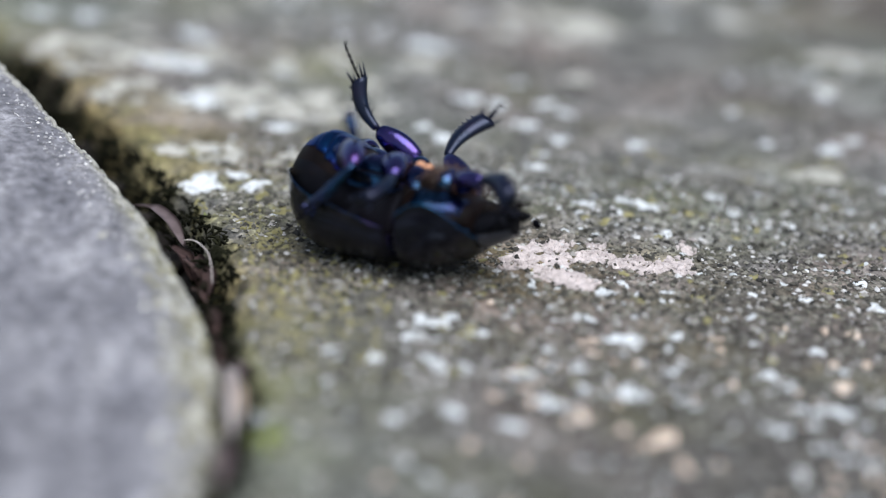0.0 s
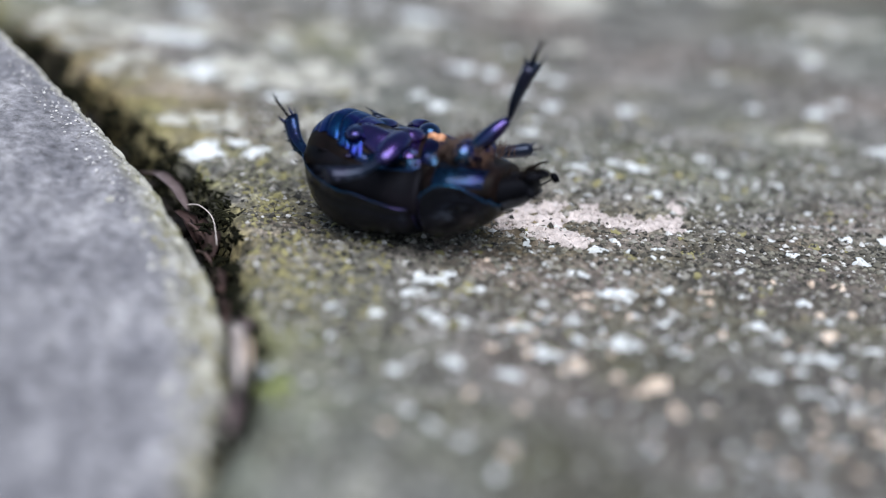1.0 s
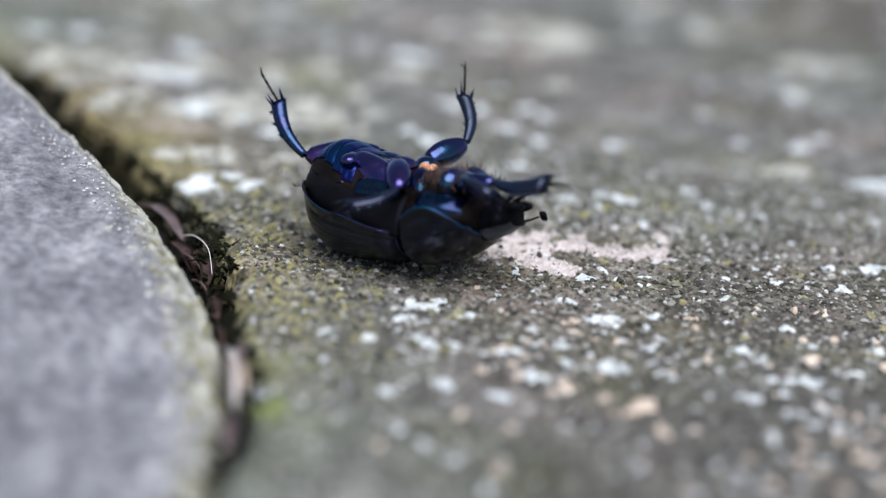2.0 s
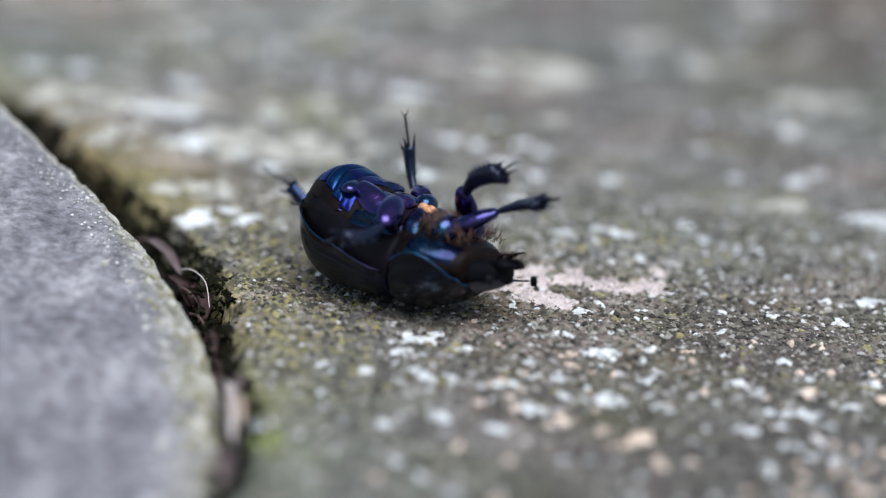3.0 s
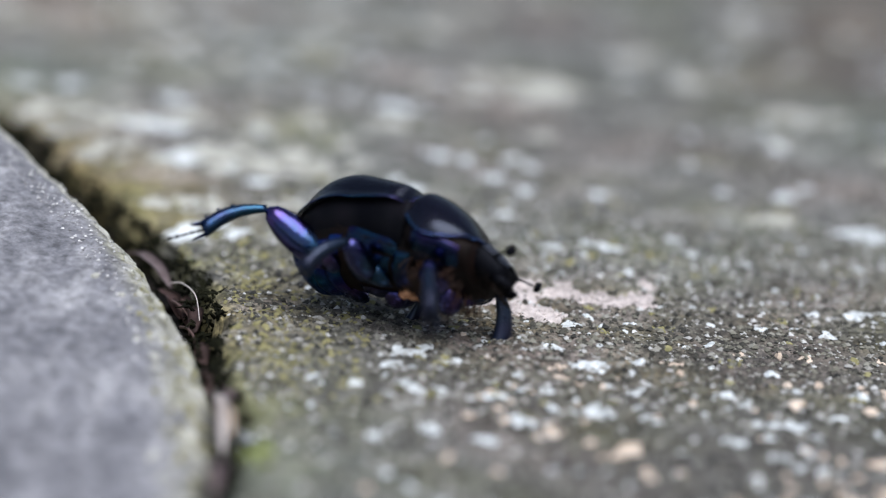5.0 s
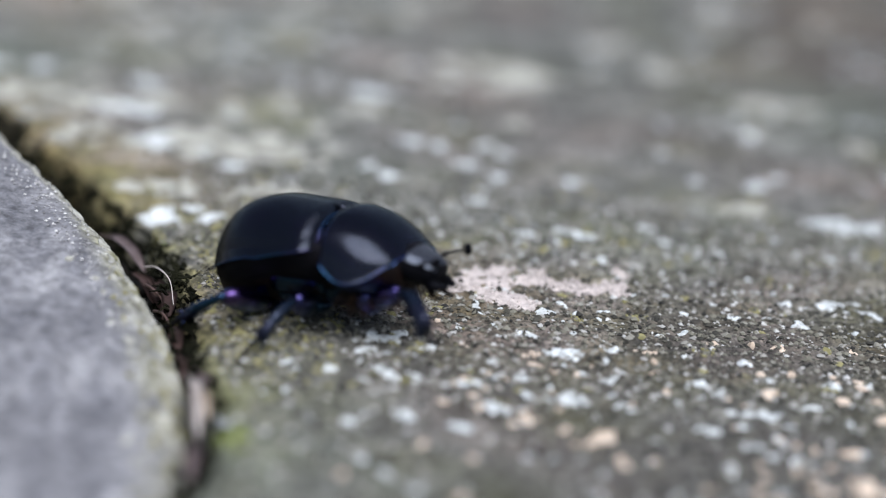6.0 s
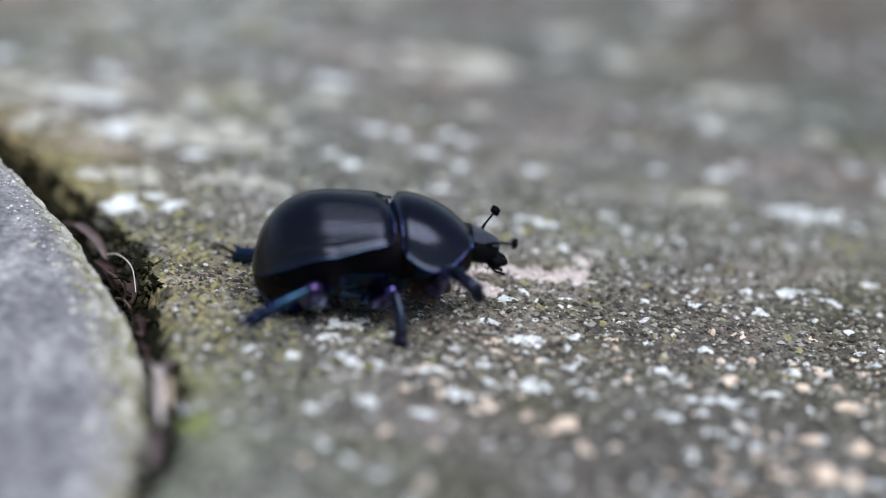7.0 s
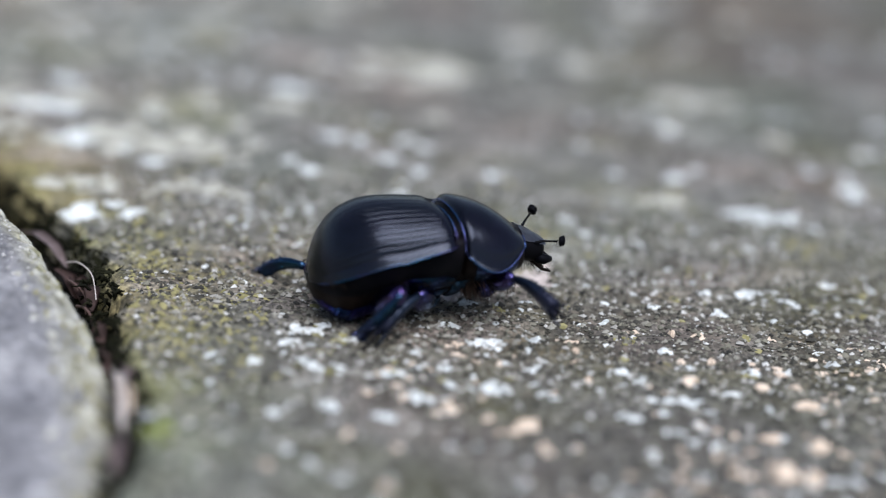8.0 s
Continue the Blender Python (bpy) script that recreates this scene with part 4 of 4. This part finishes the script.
def build_leg(parent, kind):
    """Femur and tibia drawn along +x from their joints; z points away from the bend."""
    hip, lf, lt, ls = LEGS[kind]
    fat = {"fore": 0.72, "middle": 0.84, "hind": 1.02}[kind]
    bm = bmesh.new()
    rings = []
    for i in range(15):
        s = i / 14
        r = fat * (0.35 + 0.65 * math.sin(math.pi * min(1, s * 0.93 + 0.06)) ** 0.75) * (0.45 if i in (0, 14) else 1.0)
        rings.append([(s * lf, r * 0.75 * math.cos(k * math.tau / 16), r * math.sin(k * math.tau / 16)) for k in range(16)])
    loft(bm, rings)
    femur = part("femur", bm, M_LEG, parent, "metallic violet-blue thigh of the leg")
    bm = bmesh.new()
    blob(bm, (0.25, 0, 0), (0.55, 0.42, 0.48), 12, 8)
    part("trochanter", bm, M_BLACK, femur)
    bm = bmesh.new()
    rings = []
    for i in range(12):
        s = i / 11
        r = 0.26 + 0.52 * s ** 0.8 if kind == "fore" else 0.27 + 0.30 * s ** 0.9
        rings.append([(s * lt, r * (0.62 if kind == "fore" else 0.75) * math.cos(k * math.tau / 10), r * math.sin(k * math.tau / 10) + 0.42 * math.sin(s * math.pi)) for k in range(10)])
    loft(bm, rings)
    teeth = {"fore": 6, "middle": 3, "hind": 3}[kind]
    for k in range(teeth):
        s = 0.35 + 0.62 * (k + 0.5) / teeth
        z = 0.30 + (0.40 if kind == "fore" else 0.16) * s + 0.40 * math.sin(s * math.pi)
        size = (0.50 if kind == "fore" else 0.34) * (0.6 + 0.5 * s)
        tube(bm, [(s * lt - 0.12, 0, z - 0.25), (s * lt + 0.05, 0, z), (s * lt + 0.22, 0, z + size * 0.7)], [0.17, 0.12, 0.02], 6)
        for y in (-0.3, 0.3):
            tube(bm, [(s * lt, y * 0.6, 0.1), (s * lt + 0.35, y * 1.5, 0.2)], [0.045, 0.008], 4)
    for y, z, l in ((0.24, -0.3, 1.0), (-0.24, -0.3, 0.85), (0.3, 0.34, 0.6), (-0.3, 0.34, 0.6), (0.0, 0.42, 0.7)):
        tube(bm, [(lt - 0.08, y, z), (lt + l, y * 1.7, z * 1.5)], [0.11, 0.015], 5)
    rnd = random.Random(len(kind))
    for k in range(26):
        q = rnd.uniform(0.25, 0.98)
        a = rnd.uniform(0, math.tau)
        z = 0.42 * math.sin(q * math.pi)
        tube(bm, [(q * lt, 0.2 * math.cos(a), z + 0.25 * math.sin(a)), (q * lt + 0.34, 0.58 * math.cos(a), z + 0.66 * math.sin(a))], [0.035, 0.006], 4)
    tibia = part("tibia", bm, M_HINDSHIN if kind == "hind" else M_SHIN, parent, "dark blue spined shin of the leg")
    bm = bmesh.new()
    n = 5
    for k in range(n):
        x0 = lt - 0.05 + ls * k / n
        tube(bm, [(x0, 0, 0.03 * k), (x0 + ls / n * 0.5, 0, 0.03 * k + 0.015), (x0 + ls / n * 0.95, 0, 0.03 * k + 0.03)], [0.055, 0.085, 0.10], 6)
    for y in (0.25, -0.25):
        tube(bm, [(lt + ls - 0.05, 0, 0.13), (lt + ls + 0.18, y * 0.7, 0.10), (lt + ls + 0.36, y, -0.05)], [0.05, 0.04, 0.01], 5)
    part("tarsus", bm, M_BLACK, tibia, "thin jointed foot with two claws")
    return femur, tibia


def build_beetle():
    b = new("beetle")
    tagged(b, "glossy black dor beetle with a metallic blue-violet underside, on the slab", "beetle")
    build_underside(b)
    for side in (1, -1):
        build_elytron(b, side)
    build_pronotum(b)
    head = build_head(b)
    build_hair_tufts(b)
    build_mites(b)
    made = {"beetle": b}
    for side, s in ((1, "left"), (-1, "right")):
        made[s + " antenna"] = build_antenna(b, side)
        for kind, spec in LEGS.items():
            hip = spec[0]
            bm = bmesh.new()
            blob(bm, (hip[0], side * hip[1] * 0.82, hip[2] + (0.0 if kind == "fore" else 0.28)), (0.85, 1.9, 0.62) if kind == "hind" else (0.85, 1.35, 1.05) if kind == "fore" else (0.75, 1.1, 0.66))
            turn = radians({"hind": -16, "middle": 24, "fore": 10}[kind]) * side
            bmesh.ops.rotate(bm, verts=bm.verts[:], cent=(hip[0], side * hip[1], hip[2]), matrix=Matrix.Rotation(turn, 3, "Z"))
            part("coxa", bm, M_LEG, b)
            made[s + " " + kind] = build_leg(b, kind)
    return made


beetle = build_beetle()

# ---- what moves ----
def limb(name, rows):
    """Key a leg: seconds, then the way of the thigh and of the shin in the beetle's space (hundredths)."""
    femur, tibia = beetle[name]
    kind = name.split()[1]
    hip, lf = Vector(LEGS[kind][0]), LEGS[kind][1]
    if name.startswith("right"):
        hip.y = -hip.y
    thighs, shins, last = [], [], Vector((0, 0, 0))
    for t, a, b, c, d, e, f in rows:
        u, v = Vector((a, b, c)).normalized(), Vector((d, e, f)).normalized()
        side = u.cross(v)
        if last.length > 0 and (side.length < 0.25 or side.dot(last) < 0):
            side = last if side.length < 0.6 else side
        side = side.normalized()
        last = side
        for way, at, out in ((u, hip, thighs), (v, hip + u * lf, shins)):
            y = (side - way * side.dot(way)).normalized()
            m = Matrix((way, y, way.cross(y))).transposed().to_4x4()
            out.append((t, Matrix.Translation(at * BEETLE) @ m))
    walk(femur, thighs)
    walk(tibia, shins)


def feeler(name, root, rows):
    """Key an antenna: seconds, then the way that it points (hundredths)."""
    out = []
    for t, a, b, c in rows:
        u = Vector((a, b, c)).normalized()
        y = Vector((0, 0, 1)).cross(u).normalized()
        out.append((t, Matrix.Translation(Vector(root) * BEETLE) @ Matrix((u, y, u.cross(y))).transposed().to_4x4()))
    walk(beetle[name], out)


def motions():
    walk(beetle["beetle"], [
        (0.00, pose(-0.00385, -0.01150, 0.00333, -196.2, -5.7, -24.9)),
        (0.50, pose(-0.00322, -0.01248, 0.00340, -191.2, -7.2, -23.0)),
        (1.00, pose(-0.00258, -0.01347, 0.00347, -186.2, -8.8, -21.1)),
        (1.50, pose(-0.00240, -0.01350, 0.00346, -194.1, -2.6, -22.9)),
        (2.00, pose(-0.00245, -0.01329, 0.00344, -189.9, -9.9, -30.1)),
        (2.75, pose(-0.00261, -0.01363, 0.00344, -191.0, 1.0, -32.4)),
        (3.50, pose(-0.00276, -0.01397, 0.00343, -188.2, -8.6, -34.7)),
        (4.00, pose(-0.00206, -0.01631, 0.00377, -163.7, -8.7, -39.9)),
        (4.20, pose(-0.00114, -0.01830, 0.00388, -144.7, -6.2, -29.2)),
        (4.50, pose(-0.00145, -0.01735, 0.00470, -95.0, 4.0, -34.0)),
        (4.75, pose(-0.00170, -0.01673, 0.00490, -70.0, 3.0, -35.0)),
        (5.00, pose(-0.00196, -0.01610, 0.00490, -42.0, 2.0, -35.0)),
        (5.30, pose(-0.00226, -0.01535, 0.00470, -18.0, 3.0, -45.3)),
        (5.50, pose(-0.00465, -0.01643, 0.00440, -5.0, 2.0, -51.0)),
        (5.80, pose(-0.00515, -0.01756, 0.00390, 0.0, 2.5, -41.0)),
        (6.00, pose(-0.00488, -0.01831, 0.00400, -3.0, -2.5, -27.2)),
        (6.50, pose(-0.00224, -0.01891, 0.00402, -5.0, 1.0, -5.7)),
        (7.00, pose(-0.00025, -0.01804, 0.00402, -5.0, -1.5, 3.6)),
        (7.50, pose(0.00240, -0.01757, 0.00404, -5.0, 0.3, 7.4)),
        (8.00, pose(0.00508, -0.01634, 0.00404, -4.0, -1.0, 13.4)),
    ])
    limb("left fore", [
        (0.00, 84, 53, -16, 75, 58, 28),
        (0.40, 66, 71, -26, 75, 67, 6),
        (0.60, 63, 66, -41, 91, 40, 12),
        (0.80, 80, 42, -44, 80, -33, -50),
        (1.00, 70, -34, -63, 47, 17, -87),
        (1.20, 77, 44, -46, 70, -30, -64),
        (1.40, 82, 53, -18, 84, 51, -20),
        (1.60, 83, 55, -7, 87, 49, 2),
        (1.80, 89, 26, -39, 64, -30, -72),
        (2.00, 97, 21, -8, 100, 5, 0),
        (2.20, 92, 2, -38, 81, -14, -59),
        (2.75, 60, -41, -69, 83, 18, -54),
        (3.30, 88, -38, -27, 91, 42, -3),
        (3.50, 77, -54, -34, 69, -47, -56),
        (3.70, 60, -54, -58, 52, 8, -85),
        (3.90, 65, -45, -63, 47, 25, -84),
        (4.00, 61, -74, -29, 49, -2, -88),
        (4.10, 63, -75, -22, 87, -8, -48),
        (4.20, 64, -75, -19, 80, -46, -39),
        (4.40, 97, -2, 26, 90, -13, -43),
        (4.60, 70, 30, -60, 80, 10, -60),
        (5.00, 32, 60, 70, 20, 60, -77),
        (5.30, -30, 71, -64, -36, 6, -93),
        (5.60, -28, 69, -67, -27, 3, -96),
        (6.00, -21, 97, -2, 7, 32, -95),
        (6.50, 0, 100, 0, 12, 31, -94),
        (7.00, 22, 97, 11, 22, 32, -92),
        (7.50, 11, 99, 11, 21, 42, -88),
        (8.00, 22, 97, 11, 22, 32, -92),
    ])
    limb("left middle", [
        (0.00, 45, 83, 32, -5, 87, 48),
        (0.40, 27, 86, 42, -43, 83, 38),
        (0.60, 22, 86, 47, -35, 85, 39),
        (0.80, 36, 75, 55, -22, 84, 51),
        (1.00, -13, 92, 38, -67, 73, 15),
        (1.20, -9, 93, 36, -15, 98, 7),
        (1.50, -1, 87, 49, 1, 99, 17),
        (1.80, 1, 93, 37, -63, 71, 32),
        (2.00, 48, 74, 45, -56, 76, 32),
        (2.20, 47, 78, 42, -26, 91, 29),
        (2.75, 22, 90, 36, -4, 96, 25),
        (3.30, 54, 68, 49, -31, 93, 20),
        (3.50, 65, 57, 49, -22, 97, 14),
        (4.00, 73, 66, 14, 7, 97, 24),
        (4.20, 38, 76, -55, 21, 95, -22),
        (4.45, 10, 35, -92, -20, 10, -97),
        (4.70, 5, 70, -70, -20, 20, -95),
        (5.00, 0, 60, 75, -30, 55, -78),
        (5.50, -7, 99, 9, -24, 36, -90),
        (6.00, -33, 94, 8, -45, 25, -86),
        (6.50, 22, 97, 11, -9, 42, -90),
        (7.00, -11, 99, 11, -41, 41, -82),
        (7.50, 22, 97, 11, -11, 42, -90),
        (8.00, -11, 99, 11, -41, 41, -82),
    ])
    limb("left hind", [
        (0.00, 56, 80, 19, -72, -21, 66),
        (0.40, 89, 13, 46, -98, 9, -19),
        (1.10, 88, 17, 43, -98, 9, -19),
        (1.40, 41, 87, 23, -79, -23, 57),
        (1.50, 31, 88, 34, -51, 30, 81),
        (1.60, 33, 92, 21, -67, 55, 50),
        (1.90, 89, 13, 46, -98, 9, -19),
        (3.90, 90, 17, 40, -98, 8, -17),
        (4.20, 43, 79, -44, -80, -57, -13),
        (4.40, -70, 20, -68, -80, -20, -55),
        (4.60, -69, 30, -66, -83, 0, -55),
        (5.00, -59, 50, 62, -60, 45, -66),
        (6.00, -55, 82, 16, -57, 24, -78),
        (6.50, -33, 94, 10, -50, 30, -82),
        (6.80, -65, 75, 11, -74, 21, -64),
        (7.00, -52, 85, 4, -54, 84, 3),
        (7.20, -65, 75, 11, -74, 21, -64),
        (7.50, -22, 97, 11, -41, 30, -86),
        (7.80, -53, 84, 11, -72, 31, -62),
        (8.00, -57, 80, 18, -50, 81, -31),
    ])
    limb("right fore", [
        (0.00, -74, -44, -52, 30, -67, -66),
        (0.20, -70, -56, -47, 57, -83, -2),
        (0.40, -62, -79, -5, 23, -95, 20),
        (0.60, -56, -82, -2, 13, -96, 23),
        (0.80, -49, -87, 7, 25, -93, 27),
        (1.00, -40, -89, 19, 43, -90, 4),
        (1.20, -54, -84, 2, 52, -25, -82),
        (1.40, -77, -16, -61, 49, -49, -72),
        (1.50, -57, 74, -35, 56, -54, -64),
        (1.60, -40, 89, -21, 90, -37, -24),
        (1.80, 15, 98, -13, 91, 41, 2),
        (2.00, 30, 95, -13, 85, 46, 28),
        (2.75, -36, 40, -84, 75, 20, -63),
        (3.30, 57, 76, -33, 91, 40, -2),
        (3.50, 58, 78, -23, 90, 35, 25),
        (3.70, 40, 83, -39, 83, 34, -43),
        (4.00, 46, 75, -50, 91, 40, 1),
        (4.20, 43, 61, -68, 74, 33, -58),
        (4.40, 84, -24, -47, 80, 16, -57),
        (4.60, 52, -83, 21, 85, 0, -53),
        (5.00, 44, -87, -22, 59, -20, -78),
        (5.30, 47, -88, 5, 95, -5, -30),
        (5.50, 69, -71, -21, 91, 19, -37),
        (6.00, 81, -50, 34, 77, -54, -34),
        (6.25, 49, -80, 32, 80, -19, -57),
        (6.50, 18, -95, 25, 83, -7, -56),
        (6.80, 21, -93, 31, 61, -74, -29),
        (7.00, 12, -90, 41, 41, -90, -13),
        (7.25, 29, -90, 32, 42, -89, -17),
        (7.50, 16, -97, 15, 49, -84, -23),
        (8.00, 21, -93, 29, 46, -82, -34),
    ])
    limb("right middle", [
        (0.00, -86, 14, -48, -44, 11, -89),
        (0.20, -93, -33, -19, -77, -42, -47),
        (0.30, -49, -78, -40, -58, -44, -69),
        (0.40, 15, -89, -45, -32, -41, -86),
        (0.60, 21, -86, -47, -31, -52, -79),
        (0.80, 30, -95, 10, -52, -66, -55),
        (1.00, -66, -73, 17, -92, -35, -19),
        (1.20, -84, -52, -11, -37, 11, -92),
        (1.40, -84, -24, -49, -50, 21, -84),
        (1.50, -82, -40, -40, -50, -1, -87),
        (1.60, -66, -74, -14, -45, 22, -86),
        (1.80, -14, -97, -16, -41, -31, -86),
        (2.00, 28, -90, -33, -27, -36, -89),
        (2.20, 23, -91, -34, -35, -49, -80),
        (2.75, -80, -59, -5, -45, 20, -86),
        (3.30, -33, -92, 20, -30, -53, -79),
        (3.50, 26, -85, -46, -38, -32, -87),
        (3.70, 3, -76, -65, -36, -37, -85),
        (3.90, 5, -100, 7, -64, -28, -71),
        (4.00, 25, -71, 66, -61, -52, -59),
        (4.20, 8, -61, 79, -75, -52, 41),
        (4.40, 4, -84, 54, -79, -49, -36),
        (4.60, 0, -98, 22, -32, -22, -92),
        (5.00, -10, -99, 10, -30, -30, -90),
        (5.30, 90, -40, 17, 13, -55, -82),
        (5.50, 100, -4, -5, 57, -81, -14),
        (5.75, 79, -57, 22, 28, -89, -38),
        (6.00, 19, -91, 36, -19, -80, -57),
        (6.25, 6, -95, 30, -17, -86, -48),
        (6.50, 24, -87, 43, -24, -90, -36),
        (7.00, 34, -85, 40, 13, -22, -97),
        (7.50, 9, -97, 23, -46, -61, -65),
        (8.00, -40, -84, 37, -75, -27, -60),
    ])
    limb("right hind", [
        (0.00, -59, -81, 7, -59, -55, -60),
        (0.10, -91, -36, 23, -98, -13, -14),
        (0.20, -93, 21, 30, -85, 37, 36),
        (0.30, -90, 34, 26, -99, 4, -12),
        (0.40, -86, 47, 19, -77, -30, -55),
        (0.60, -89, 47, 4, -42, -21, -89),
        (0.80, -98, 6, 17, -15, 2, -98),
        (1.00, -87, 9, 49, -66, -50, -56),
        (1.20, -86, -49, 8, -43, -73, -54),
        (1.40, -49, -84, 21, -47, -31, -83),
        (1.50, -56, -77, 31, -52, -46, -72),
        (1.60, -52, -79, 32, -50, -47, -73),
        (1.70, -84, -36, 40, -93, -16, -34),
        (1.80, -91, 18, 39, -96, 24, 20),
        (2.00, -82, 57, 2, -56, -5, -83),
        (2.20, -82, 56, 0, -62, -15, -77),
        (2.48, -97, -4, 25, -62, -24, -75),
        (2.75, -68, -62, 39, -61, -32, -73),
        (3.02, -76, -8, 65, -93, 21, -30),
        (3.30, -55, 51, 66, -72, 62, 31),
        (3.40, -67, 58, 45, -93, 33, -19),
        (3.50, -74, 63, 24, -79, -9, -60),
        (3.70, -75, 65, -8, -33, 22, -92),
        (3.90, -70, 72, -5, -55, -26, -79),
        (4.00, -67, 74, -7, -39, -59, -70),
        (4.10, -91, 8, 42, -71, -64, -30),
        (4.20, -33, -63, 69, -100, -5, -8),
        (4.60, -70, -70, 10, -67, -33, -67),
        (5.00, -74, -64, 21, -60, -30, -75),
        (5.30, -1, -95, 30, -8, -29, -96),
        (5.50, 14, -98, 15, -51, 15, -85),
        (5.75, 7, -98, 18, -66, 10, -74),
        (6.00, 3, -96, 27, -81, 30, -51),
        (6.25, 3, -94, 35, -77, 7, -63),
        (6.50, 3, -93, 37, -77, -26, -57),
        (7.00, -8, -92, 39, -86, -11, -50),
        (7.50, 7, -93, 35, -80, -2, -60),
        (8.00, 8, -91, 41, -44, 52, -73),
    ])
    feeler("left antenna", (6.9, 1.2, 0.75), [
        (0.0, 60, 60, -45), (1.0, 75, 50, -30), (2.0, 55, 70, -40), (4.2, 85, 55, -5), (5.3, 85, 50, 10),
        (6.0, 75, 60, 20), (6.5, 75, 50, 35), (7.0, 55, 50, 60), (7.5, 72, 50, 45), (8.0, 60, 50, 55)])
    feeler("right antenna", (6.9, -1.2, 0.65), [
        (0.0, 60, -60, -40), (2.0, 70, -60, -30), (4.2, 85, -55, 5), (5.3, 80, -50, 10),
        (6.0, 85, -45, 20), (6.5, 92, -35, -12), (7.0, 97, -30, 6), (7.5, 95, -35, -2), (8.0, 97, -25, 4)])


motions()
